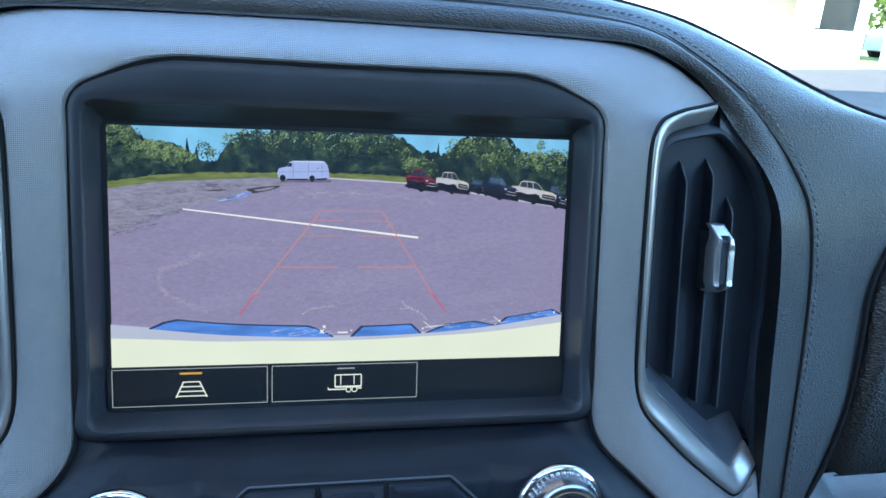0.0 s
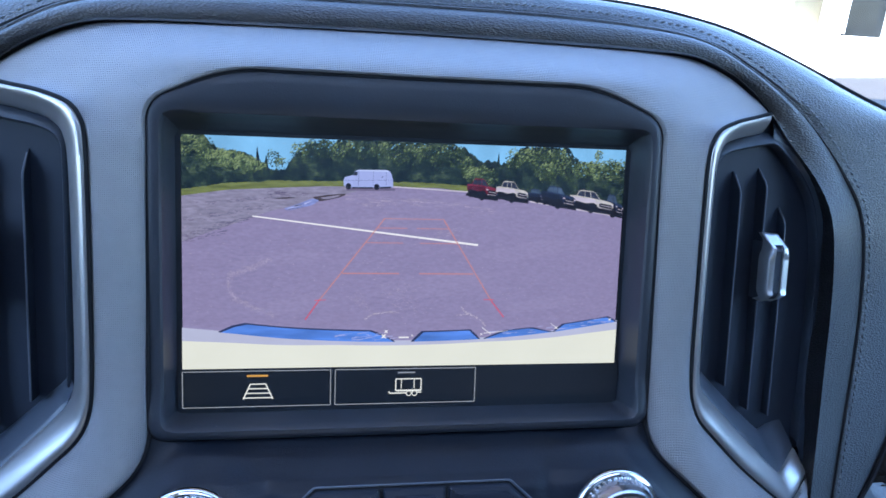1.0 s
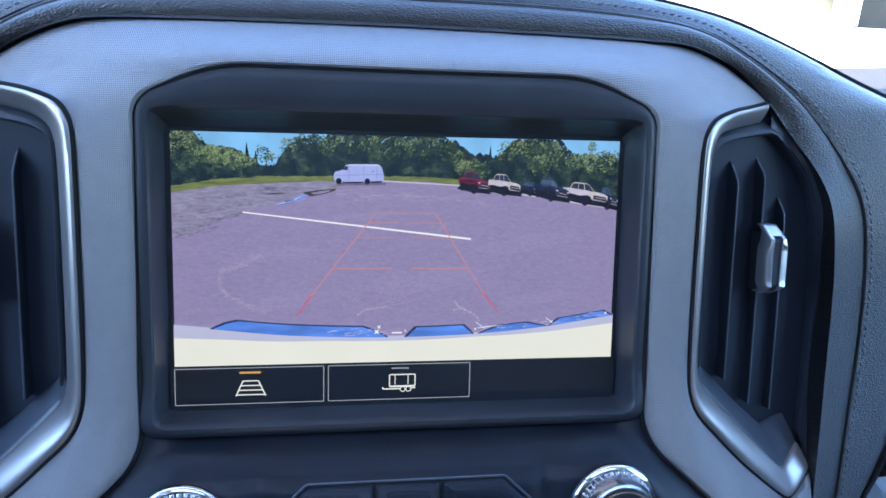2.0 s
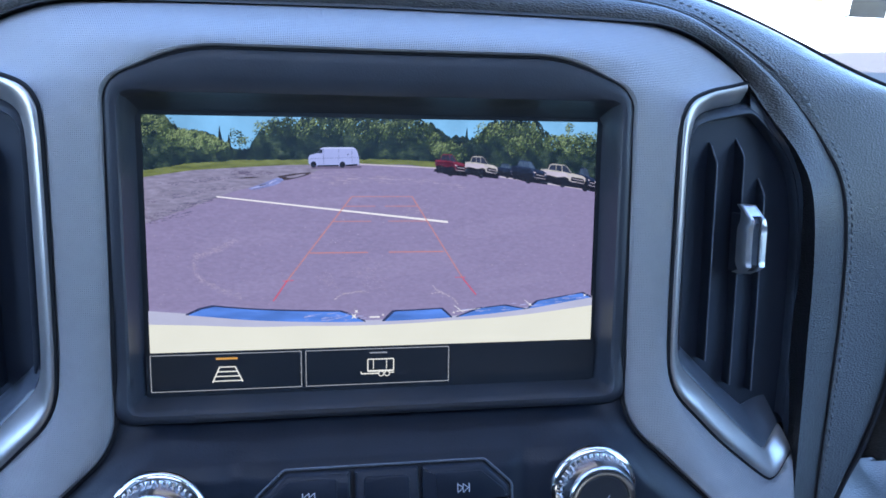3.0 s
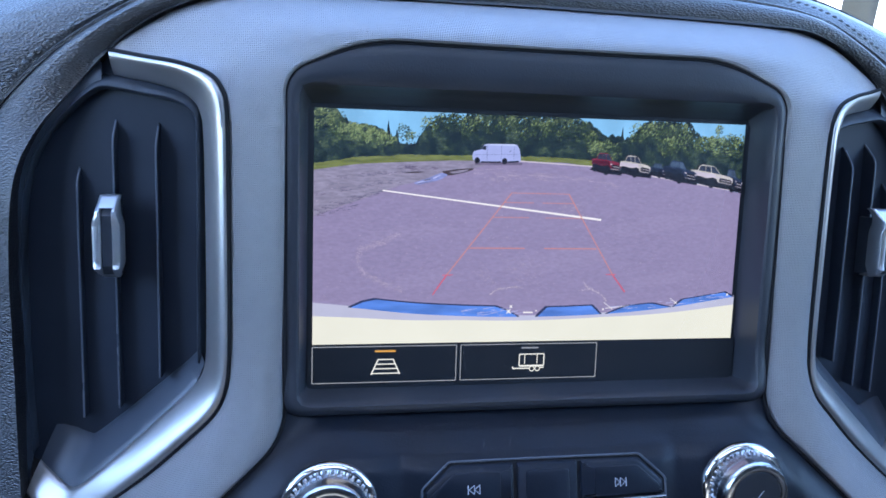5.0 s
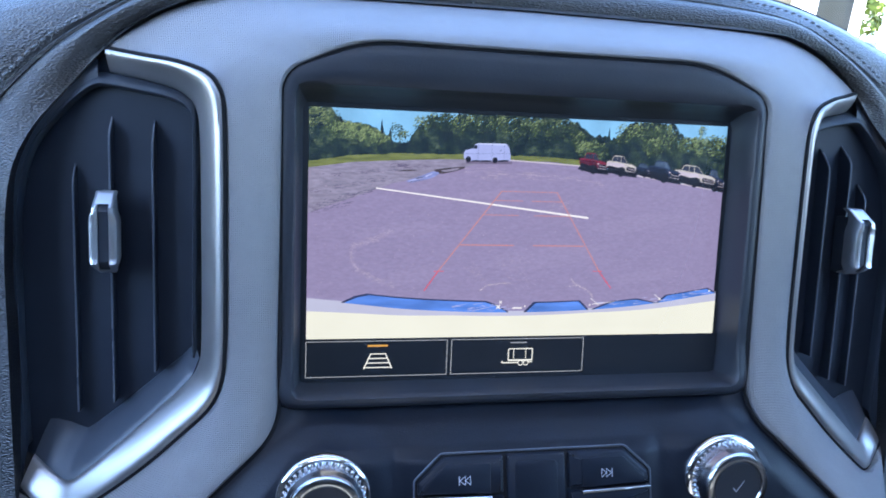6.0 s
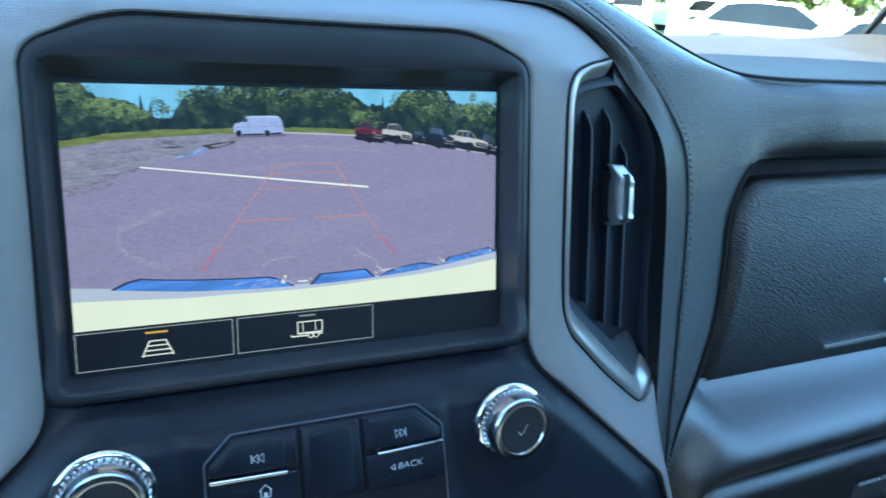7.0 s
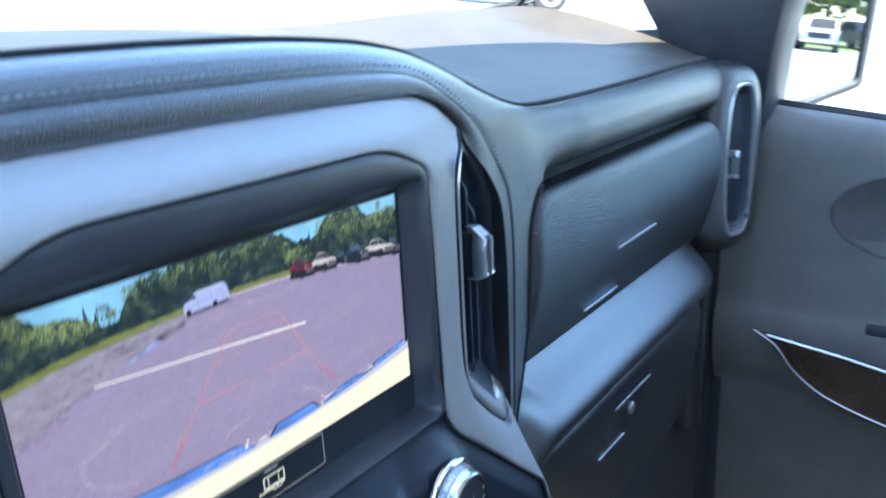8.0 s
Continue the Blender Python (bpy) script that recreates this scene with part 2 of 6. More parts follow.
def loft(bm, rows, closed=False):
    """Quads between rows of equally many points (x, y, z)."""
    vs = [[bm.verts.new([float(c) for c in p]) for p in row] for row in rows]
    for a, b in zip(vs, vs[1:]):
        n = len(a)
        for i in range(n if closed else n - 1):
            j = (i + 1) % n
            try:
                bm.faces.new((a[i], a[j], b[j], b[i]))
            except ValueError:
                pass
    return vs


def slab(bm, outline, y0, y1, bevel=0.0, seg=2):
    """A plate: an outline in x, z between the depths y0 (front) and y1 (back), its front edge rounded."""
    cx = sum(p[0] for p in outline) / len(outline)
    cz = sum(p[1] for p in outline) / len(outline)
    rows = [[(x, y1, z) for x, z in outline]]
    if bevel:
        pts = [Vector(p) for p in outline]
        k = len(pts)
        area = sum(pts[i].x * pts[(i + 1) % k].y - pts[(i + 1) % k].x * pts[i].y for i in range(k))
        sign = 1 if area > 0 else -1
        nor = []
        for i in range(k):
            a, b, c = pts[i - 1], pts[i], pts[(i + 1) % k]
            t = ((b - a).normalized() + (c - b).normalized())
            nv = Vector((-t.y, t.x)) * sign
            nor.append(nv.normalized() if nv.length > 1e-9 else Vector((0, 0)))
        for s in range(seg + 1):
            a = s / seg * math.pi / 2
            off, dy = bevel * (1 - math.cos(a)), bevel * (1 - math.sin(a))
            rows.append([(p.x + n.x * off, y0 + dy, p.y + n.y * off) for p, n in zip(pts, nor)])
    else:
        rows.append([(x, y0, z) for x, z in outline])
    vs = loft(bm, rows, closed=True)
    try:
        bm.faces.new(vs[-1])
        bm.faces.new(vs[0])
    except ValueError:
        pass
    return vs


def rect(x0, z0, x1, z1, r=0.0, n=4):
    return poly_fillet([(x0, z0, r), (x1, z0, r), (x1, z1, r), (x0, z1, r)], n) if r else [(x0, z0), (x1, z0), (x1, z1), (x0, z1)]


def tube(bm, path, radius, n=8, squash=1.0):
    pts = [Vector([float(c) for c in p]) for p in path]
    rows = []
    for i, p in enumerate(pts):
        t = (pts[min(i + 1, len(pts) - 1)] - pts[max(i - 1, 0)]).normalized()
        u = t.cross(Vector((0, 1, 0)))
        if u.length < 1e-4:
            u = t.cross(Vector((0, 0, 1)))
        u.normalize()
        w = t.cross(u)
        r = radius(i / (len(pts) - 1)) if callable(radius) else radius
        rows.append([p + u * math.cos(a) * r + w * math.sin(a) * r * squash for a in [2 * math.pi * k / n for k in range(n)]])
    vs = loft(bm, rows, closed=True)
    bm.faces.new(vs[0])
    bm.faces.new(vs[-1])


def box(bm, x0, y0, z0, x1, y1, z1, bevel=0.0):
    made = bmesh.ops.create_cube(bm, size=1.0, matrix=Matrix.Translation(((x0 + x1) / 2, (y0 + y1) / 2, (z0 + z1) / 2)) @ Matrix.Diagonal((abs(x1 - x0), abs(y1 - y0), abs(z1 - z0), 1)))
    if bevel:
        es = list({e for v in made["verts"] for e in v.link_edges})
        bmesh.ops.bevel(bm, geom=es, offset=bevel, segments=2, affect="EDGES", profile=0.5)


def lathe(bm, profile, centre, axis, n=48, wave=None):
    """Turn a profile of (radius, height along the axis) round an axis."""
    q = Vector(axis).to_track_quat("Z", "Y").to_matrix()
    rows = []
    for r, h in profile:
        rows.append([Vector(centre) + q @ Vector((r * math.cos(a), r * math.sin(a), h)) for a in [2 * math.pi * k / n for k in range(n)]])
    vs = loft(bm, rows, closed=True)
    if profile[-1][0] > 1e-6:
        bm.faces.new(vs[-1])


def text_mesh(body, size, material, parent, name, m, label="", align="CENTER"):
    cu = bpy.data.curves.new(name, "FONT")
    cu.body, cu.size, cu.extrude = body, size, 0.00002
    cu.align_x, cu.align_y = align, "CENTER"
    tmp = new("tmp_text", cu)
    me = bpy.data.meshes.new_from_object(tmp.evaluated_get(bpy.context.evaluated_depsgraph_get()))
    bpy.data.objects.remove(tmp)
    me.materials.clear()
    me.materials.append(material)
    ob = new(name, me)
    ob.parent = parent
    ob.matrix_basis = (Matrix.Translation(-Vector(parent["base"])) if parent.type == "EMPTY" else Matrix()) @ m
    if label:
        ob["label"] = label
    return ob


# ---- dashboard: outlines of the right half, x, y (away), z from the display's middle ----
OPENING = [(0, .0752), (.0690, .0755, .060), (.0968, .0630, .013), (.0972, -.0668, .024), (.1650, -.1300, .014), (.1750, -.165, 0), (.1780, -.210, 0)]


def opening_y(z):
    """Depth of the silver panel's inner edge: upright beside the display, coming forward at its feet."""
    return float(np.interp(-z, [.045, .060, .075, .095, .130, .210], [-.0130, -.0155, -.0200, -.0245, -.0305, -.0355]))


def opening_half(n=8):
    k = OPENING
    pts = poly_fillet([(-.05, .0752), *k], n)[1:]
    return pts


def resample(pts, n):
    """n + 1 points evenly spaced along a polyline."""
    p = np.array(pts, float)
    d = np.r_[0, np.cumsum(np.linalg.norm(np.diff(p, axis=0), axis=1))]
    return [tuple(np.interp(s, d, p[:, c]) for c in range(p.shape[1])) for s in np.linspace(0, d[-1], n + 1)]


CHROME_KNOTS = [(.1605, .0165, .0702), (.1470, .0065, .0675), (.1335, -.0035, .0650), (.1225, -.0098, .0612), (.1180, -.0118, .0560), (.1166, -.0120, .0490), (.1162, -.0120, .0280), (.1161, -.0120, -.0100), (.1163, -.0120, -.0380),
                (.1176, -.0120, -.0505), (.1218, -.0115, -.0595), (.1310, -.0098, -.0690), (.1450, -.0066, -.0823), (.1600, -.0025, -.0945), (.1730, .0020, -.1042), (.1785, .0048, -.1066), (.1840, .0080, -.1055), (.1945, .0150, -.0985)]
CHROME_INNER = [(.1600, .0215, .0615), (.1455, .0140, .0590), (.1350, .0085, .0560), (.1290, .0035, .0520), (.1268, .0010, .0475), (.1260, .0000, .0430), (.1256, .0000, .0280), (.1254, .0000, -.0100), (.1256, .0000, -.0360),
                (.1264, -.0005, -.0450), (.1295, -.0010, -.0515), (.1385, -.0005, -.0605), (.1515, .0010, -.0730), (.1640, .0025, -.0845), (.1728, .0050, -.0920), (.1768, .0080, -.0937), (.1812, .0120, -.0925), (.1905, .0190, -.0870)]
CHROME_LINE = curve(CHROME_KNOTS, 8)
CHROME_IN = curve(CHROME_INNER, 8)
PANEL_TOP = curve([(0, .012, .0945), (.060, .012, .0940), (.100, .012, .0930), (.120, .013, .0912), (.137, .0145, .0855), (.150, .0160, .0782), (.1610, .0175, .0716)], 8)
PANEL_LOW = [(.1975, .0165, -.1010), (.1965, .0150, -.1250), (.1940, .0120, -.150), (.1900, .010, -.210)]
LEATHER_EDGE = curve([(0, .013, .0955), (.060, .013, .0950), (.100, .013, .0942), (.121, .014, .0928), (.139, .016, .0868), (.152, .018, .0795), (.1640, .0190, .0690),
                      (.1760, .0170, .0550), (.1870, .0145, .0405), (.1940, .0120, .0230), (.1965, .0110, -.005), (.1962, .0105, -.045), (.1958, .0105, -.095), (.1945, .010, -.140), (.1900, .010, -.200), (.1880, .010, -.340)], 10)
GROOVE = curve([(0, .021, .1065), (.060, .021, .1060), (.105, .021, .1035), (.130, .021, .0990), (.150, .021, .0895), (.168, .021, .0785), (.184, .021, .0660),
                (.202, .021, .0460), (.214, .021, .0270), (.2185, .021, .0020), (.2190, .021, -.034), (.2165, .021, -.082), (.2140, .021, -.130), (.2110, .021, -.200), (.2080, .021, -.340)], 10)
CREST = curve([(0, .045, .1210), (.060, .045, .1200), (.110, .045, .1165), (.138, .046, .1125), (.160, .048, .1080), (.182, .050, .1010), (.205, .050, .0920),
               (.235, .050, .0800), (.262, .050, .0710), (.290, .050, .0660), (.346, .050, .0645), (.480, .050, .0660), (.634, .052, .0695), (.738, .068, .0665)], 10)
NG = 61   # GROOVE points from the top middle to where the seam leaves it


def both(make, material, name, parent, label="", smooth=True):
    """A part made once for each side of the car."""
    for side in (1, -1):
        bm = bmesh.new()
        make(bm)
        if side < 0:
            for v in bm.verts:
                v.co.x = -v.co.x
        part(name, bm, material, parent, label, smooth)


dash = thing("dashboard", "black grained soft dashboard with stitched instrument hood", "dashboard", (0, .1, -.2))


def shift(p, dx=0, dy=0, dz=0):
    return (p[0] + dx, p[1] + dy, p[2] + dz)


# leather band between the silver panel and the piping groove
def band(bm):
    n = 130
    a, g = resample(LEATHER_EDGE, n), resample(GROOVE, n)
    rows = []
    for s, bulge in ((0, 0), (0, 0), (.12, .0010), (.3, .0030), (.5, .0046), (.7, .0052), (.85, .0042), (.94, .0020), (1, -.0012)):
        row = []
        for p, q in zip(a, g):
            p, q = np.array(p), np.array(q)
            lap = (p - q) / np.linalg.norm(p - q) * .0017      # the skin laps over the silver edge
            v = (p + lap) * (1 - s) + q * s
            v[1] -= .0024 * max(0, 1 - s / .12) * min(1, max(0, (p[2] - .060) / .010))
            v[1] -= bulge * (.12 + .88 * min(1, max(0, (p[2] - .03) / .04)))
            if len(rows) == 0:
                v[1] += .012
            row.append(v)
        rows.append(row)
    loft(bm, rows)


both(band, LEATHER, "hood_band", dash)


# piping in the groove
def piping(bm):
    tube(bm, [(p[0], p[1] - .0008, p[2]) for p in resample(GROOVE, 160)], .0011, 6)


both(piping, LEATHER, "piping", dash, "rolled black piping in the seam")


def groove_line(bm):
    tube(bm, [(p[0] * .9945 if p[2] < .09 else p[0], p[1] - .0010, p[2] - (.0013 if p[2] > .02 else 0)) for p in resample(GROOVE, 160)], .0007, 5)


both(groove_line, GAP, "groove", dash, "dark groove beside the piping")


# outer band from the groove to the seam of the top pad, above the seam's parting
def rim_up(s):
    return float(np.interp(s, [0, .05, .2, .4, .6, .8, .94, 1], [.0012, -.0015, -.0035, -.0050, -.0050, -.0034, -.0012, 0]))


def outer_band(bm):
    n = 70
    g, c = resample(GROOVE[:NG], n), resample(CREST[:91], n)
    rows = []
    for s in RIM_S:
        up = rim_up(s)
        row = []
        for p, q in zip(g, c):
            v = np.array(p) * (1 - s) + np.array(q) * s
            v[1] += up
            v[2] -= up * .5
            row.append(v)
        rows.append(row)
    loft(bm, rows)


RIM_S = [0, .05, .12, .2, .3, .4, .5, .6, .7, .8, .88, .94, 1]


def stitches(bm):
    g = resample(GROOVE, 1400)
    for k in range(170):
        i = int(k / 170 * 1390)
        p, q = Vector(g[i]), Vector(g[min(i + 2, 1400)])
        t = (q - p).normalized()
        nrm = Vector((t.z, 0, -t.x))
        c = p + (nrm if nrm.x + nrm.z > 0 else -nrm) * .0033 + Vector((0, .0004 - .0032 * min(1, max(0, (p.z - .03) / .05)), 0))
        tube(bm, [c - t * .0012 + nrm * .0002, c + Vector((0, -.0002, 0)), c + t * .0012 - nrm * .0002], lambda u: .00062 * math.sqrt(max(.15, 1 - (2 * u - 1) ** 2)), 6)


both(stitches, STITCH, "stitching", dash, "grey thread stitching along the seam")


# dark seam between the hood and the top pad
def pad_seam(bm):
    tube(bm, [(p[0], p[1] - .0002, p[2] + .0003) for p in resample(CREST, 160)], .0019, 6)


both(pad_seam, GAP, "pad_seam", dash, "dark sunken seam")


def pad_welt(bm):
    tube(bm, [(p[0], p[1] - .0019, p[2] - .0016) for p in resample(CREST, 160)], .0013, 6)


both(pad_welt, LEATHER, "pad_welt", dash, "thin rolled welt below the seam")


# the top pad, from its seam to the windscreen
def top_pad(bm):
    c = resample(CREST, 110)
    rows = []
    for s in (0, .006, .02, .05, .1, .18, .3, .45, .6, .75, .9, 1.0):
        row = []
        for x, y, z in c:
            end = max(0, (x - .66) / .08)
            far = .36 - .06 * max(0, (x - .66) / .08) ** 3
            yy = y + (far - y) * s
            zf = .128 + .007 * math.cos(min(1, x / .3) * math.pi / 2) + .010 * min(1, max(0, (x - .40) / .20))
            lift = (1 - (1 - s) ** 1.6)
            zz = z + (zf - z) * lift
            if s == 0:
                yy, zz = y + .003, z - .004
            elif s < .01:
                zz += .0016
            elif s < .03:
                zz += .0020
            dip = -.016 * math.sin(math.pi * min(1, s * 1.0)) * min(1, max(0, (x - .24) / .12)) * (1 - end)
            row.append((x - .030 * end * s ** .5, yy, zz + dip))
        rows.append(row)
    loft(bm, rows)


both(top_pad, PADTOP, "top_pad", dash, "black soft pad under the windscreen")


# hood over the driver's instruments, behind the rim
bm = bmesh.new()
rows = []
for v in np.linspace(0, 1, 15):
    row = []
    for x in np.linspace(.125, .520, 34):
        cy, cz = [float(np.interp(x, [p[0] for p in CREST], [p[k] for p in CREST])) for k in (1, 2)]
        rise = min(1, (x - .125) / .090) * min(1, (.520 - x) / .060)
        rise = rise * rise * (3 - 2 * rise)
        row.append((-x, cy + .002 + .22 * v, cz - .003 + .085 * rise * math.sin(math.pi * v) ** .7 + .010 * v))
    rows.append(row)
loft(bm, rows)
part("instrument_hood", bm, LEATHER, dash, "rounded black hood over the instruments")


# face of the passenger side above the glove box, with the overhanging lip
FACE = [(.0660, .0500), (.0655, .0478), (.0620, .0430), (.0570, .0385), (.0500, .0352), (.0425, .0340), (.0355, .0346), (.0285, .0372), (.0222, .0420), (.0170, .0495), (.0142, .0640)]


def groove_x(z):
    side = [(p[2], p[0]) for p in GROOVE if p[0] > .15]
    return float(np.interp(-z, [-a for a, _ in side], [b for _, b in side]))


def face(bm):
    rows = []
    crest_z = lambda x: float(np.interp(x, [p[0] for p in CREST], [p[2] for p in CREST]))
    for k, (z, y) in enumerate(FACE):
        x0 = groove_x(z) if k else GROOVE[60][0]
        row = []
        for x in [x0 + (.290 - x0) * s for s in RIM_S] + [.290 + (.7395 - .290) * j / 44 for j in range(1, 45)]:
            w = min(1, max(0, (x - .250) / .030)) if k < 6 else min(1, max(0, (x - .274) / .040))
            w = w * w * (3 - 2 * w)
            yl = .0222 + .010 * min(1, (x - x0) / .04)
            w2 = min(1, max(0, (.700 - x) / .03))
            yy = yl + (y - yl) * (w if z < .05 else min(1, (x - x0) / .05))
            if k > 6:
                yy = min(yy, yy * w2 + .034 * (1 - w2))
            top = crest_z(max(.290, x)) - .066
            if x < .330 and k < 9:               # run smoothly out of the rim band
                u = min(1, max(0, (x - x0) / (.290 - x0)))
                rim = rim_up(u)
                yr = GROOVE[60][1] + (.050 - GROOVE[60][1]) * u + rim
                b = 1 - min(1, (.066 - z) / .040)
                f = min(1, max(0, (x - .250) / .080))
                b = b * b * (3 - 2 * b) * (1 - f * f * (3 - 2 * f) * min(1, k))
                yy = yr * b + yy * (1 - b)
                top -= rim * .5 * b
            if k == 0 and x <= .2901:
                row.append((x, yr, GROOVE[60][2] + (CREST[90][2] - GROOVE[60][2]) * u - rim * .5))
                continue
            row.append((x, yy + .018 * max(0, (x - .64) / .10) ** 2, z + top * (1 - k / 10)))
        rows.append(row)
    loft(bm, rows)


def settle(bm):
    """Ease the shoulder where the rim runs out into the face."""
    inner = [v for v in bm.verts if .195 < v.co.x < .350 and (.018 if v.co.x > .280 else .0147) < v.co.z < .090 and not any(e.is_boundary for e in v.link_edges)]
    for _ in range(14):
        bmesh.ops.smooth_vert(bm, verts=inner, factor=.5, use_axis_x=True, use_axis_y=True, use_axis_z=True)


bm = bmesh.new()
outer_band(bm)
face(bm)
bmesh.ops.remove_doubles(bm, verts=bm.verts, dist=3e-4)
settle(bm)
part("passenger_face", bm, LEATHER, dash, "smooth black face and rim above the glove box")
bm = bmesh.new()
outer_band(bm)
face(bm)
bmesh.ops.remove_doubles(bm, verts=bm.verts, dist=3e-4)
settle(bm)
for v in bm.verts:
    v.co.x = -v.co.x
part("driver_face", bm, LEATHER, dash)


# strip between the stitched seam and the glove box
GAP_LINE = curve([(.2800, .0143), (.2745, .0088), (.2690, .0000), (.2645, -.0115), (.2620, -.0240), (.2608, -.0450), (.2565, -.078), (.2450, -.106), (.2350, -.121), (.2250, -.138), (.2180, -.154), (.2142, -.168)], 8)


def strip(bm):
    rows = []
    zs = [p[1] for p in GAP_LINE]
    for s in (0, .1, .3, .6, .85, .95, 1, 1.0):
        row = []
        for (gx, z) in GAP_LINE:
            x0 = groove_x(z)
            gx = max(gx, x0 + .0006)
            row.append((x0 + (gx - x0) * s, .0222 + .010 * min(1, (gx - x0) * s / .04) + (.002 if s > .93 else 0) + (.028 if len(rows) == 7 else 0), z))
        rows.append(row)
    loft(bm, rows)


both(strip, LEATHER, "seam_strip", dash)

def lid_gap(bm):
    tube(bm, [(x + .0010, .0222 + .012 * min(1, max(0, x - groove_x(z)) / .04), z) for x, z in GAP_LINE], lambda s: .0015 * (1 - s ** 4) + .0002, 6)


both(lid_gap, GAP, "lid_gap", dash, "dark gap beside the glove box lid")

# back of the pockets behind the lids, and the soft roll between the two glove boxes
bm = bmesh.new()
box(bm, .215, .060, -.240, .690, .075, .016)
part("pocket_back", bm, GAP, dash)
# the roll arches over the lower glove box: from its crease under the upper lid to the edge round the lower lid
def roll_rows():
    n1, n2, n3, n4 = 16, 16, 44, 14
    inner = resample([(.2400, -.360), (.2400, -.207)], n1)
    inner += resample(poly_fillet([(.2400, -.207), (.2410, -.1835, .030), (.290, -.1820)], 10), n2)[1:]
    inner += resample([(.290, -.1820), (.400, -.1790), (.590, -.1755)], n3)[1:]
    inner += resample(poly_fillet([(.590, -.1755), (.640, -.1760, .030), (.645, -.360)], 10), n4)[1:]
    outer = resample([(groove_x(-.300), -.360), (.2112, -.200), (.2122, -.175)], n1)
    outer += resample(curve([(.2122, -.175), (.2160, -.157), (.2230, -.140), (.2330, -.1250), (.2450, -.1215), (.262, -.1225)], 6), n2)[1:]
    outer += resample([(.262, -.1225), (.400, -.1210), (.620, -.1200)], n3)[1:]
    outer += resample([(.620, -.1200), (.700, -.1210), (.738, -.145), (.738, -.360)], n4)[1:]
    rows = []
    for s, w in ((0, 0), (.08, .05), (.16, .14), (.24, .27), (.32, .43), (.40, .60), (.48, .76), (.54, .86), (.60, .94), (.66, .985), (.71, 1.0), (.76, .985), (.81, .93), (.86, .84), (.91, .70), (.95, .54), (.98, .36), (1.0, .15), (1.0, -.35)):
        row = []
        for k, ((ix, iz), (ox, oz)) in enumerate(zip(inner, outer)):
            x, z = ox + (ix - ox) * s, oz + (iz - oz) * s
            side = min(1, max(0, (x - .212) / .055))
            side = side * side * (3 - 2 * side)
            oy = .0226 + (.0520 - .0226) * min(1, max(0, (ox - .2122) / .050))
            iy = .0380
            crest = .0150 + (.0120 - .0150) * side
            e = max(0, (x - .58) / .155)
            base = oy + (iy - oy) * s
            y = base + (crest - base) * w + .075 * e * e
            row.append((x, y, z + .012 * e * e * (1 - s)))
        rows.append(row)
    return rows


bm = bmesh.new()
loft(bm, roll_rows())
part("lower_roll", bm, SKIN, dash, "soft rounded black roll arching over the lower glove box")
for sx in (1, -1):
    bm = bmesh.new()
    box(bm, sx * .690, .066, -.62, sx * .815, .086, .030, .004)
    part("end_panel", bm, CARPET, dash)
bm = bmesh.new()
box(bm, -.74, .062, -.62, .74, .074, -.186)
part("knee_panel", bm, CARPET, dash)
bm = bmesh.new()
box(bm, .190, -.010, -.52, .212, .060, -.19, .004)
box(bm, -.212, -.010, -.52, -.190, .060, -.19, .004)
box(bm, -.195, -.004, -.52, .195, .010, -.150, .004)
part("console_side", bm, SOFTBLACK, dash)

# ---- silver trim panel round the display ----
panel = thing("trim_panel", "silver woven-texture trim arch round the display", "dashboard trim", (0, 0, -.14))


def silver(bm):
    inner = opening_half(8)
    arch_in = resample([p for p in inner if p[1] > .0735], 36)
    corner_in = resample([arch_in[-1]] + [p for p in inner if .0565 < p[1] < arch_in[-1][1] - 1e-6] + [(.0966, .050)], 24)
    leg_in = resample([(.0966, .050), (.0971, -.040)], 20)
    foot_in = resample([(.0971, -.040)] + [p for p in inner if p[1] < -.040], 60)
    ch = CHROME_LINE
    top, mid, low = ch[:5 * 8 + 1], ch[5 * 8:8 * 8 + 1], ch[8 * 8:]
    out = resample(PANEL_TOP[:-14], 36) + resample(PANEL_TOP[-15:] + top, 24) + resample(mid, 20) + resample(low + PANEL_LOW, 60)
    inn = arch_in + corner_in + leg_in + foot_in
    # the broad top face rolls back ever more towards its outer edge, the legs stand upright
    # the feet swell between their edges
    swell = [0.0] * 78 + [min(1.0, i / 16) for i in range(66)]
    roll = [1.0] * 37 + [max(0.0, 1 - i / 20) for i in range(25)] + [0.0] * 82
    rows = []
    for s, dy in ((0, .010), (0, .0016), (.015, .0004), (.05, -.0004), (.12, -.0008), (.22, -.0011), (.35, -.0013), (.5, -.0013), (.65, -.0011), (.8, -.0008), (.90, -.0004), (.97, .0004), (1, .0012), (1, .010)):
        row = []
        for (x, z), o, k, f in zip(inn, out, roll, swell):
            a = np.array((x, opening_y(z), z))
            b = np.array(o, float)
            v = a * (1 - s) + b * s
            h = s * (1 - k) + (.25 * s + .75 * s ** 1.7) * k
            v[1] = a[1] + (b[1] - a[1]) * h + dy - .0045 * f * math.sin(math.pi * s) ** .8
            row.append(v)
        rows.append(row)
    # even out the inner rows along their length
    for n, row in enumerate(rows[3:11]):
        a = np.array(row)
        for _ in range((6, 14, 30, 50, 60, 50, 26, 8)[n]):
            a[1:-1] = a[1:-1] * .5 + (a[:-2] + a[2:]) * .25
        row[:] = list(a)
    loft(bm, rows)


for side in (1, -1):
    bm = bmesh.new()
    silver(bm)
    for v in bm.verts:
        v.co.x *= side
    part("panel_half", bm, SILVER, panel)

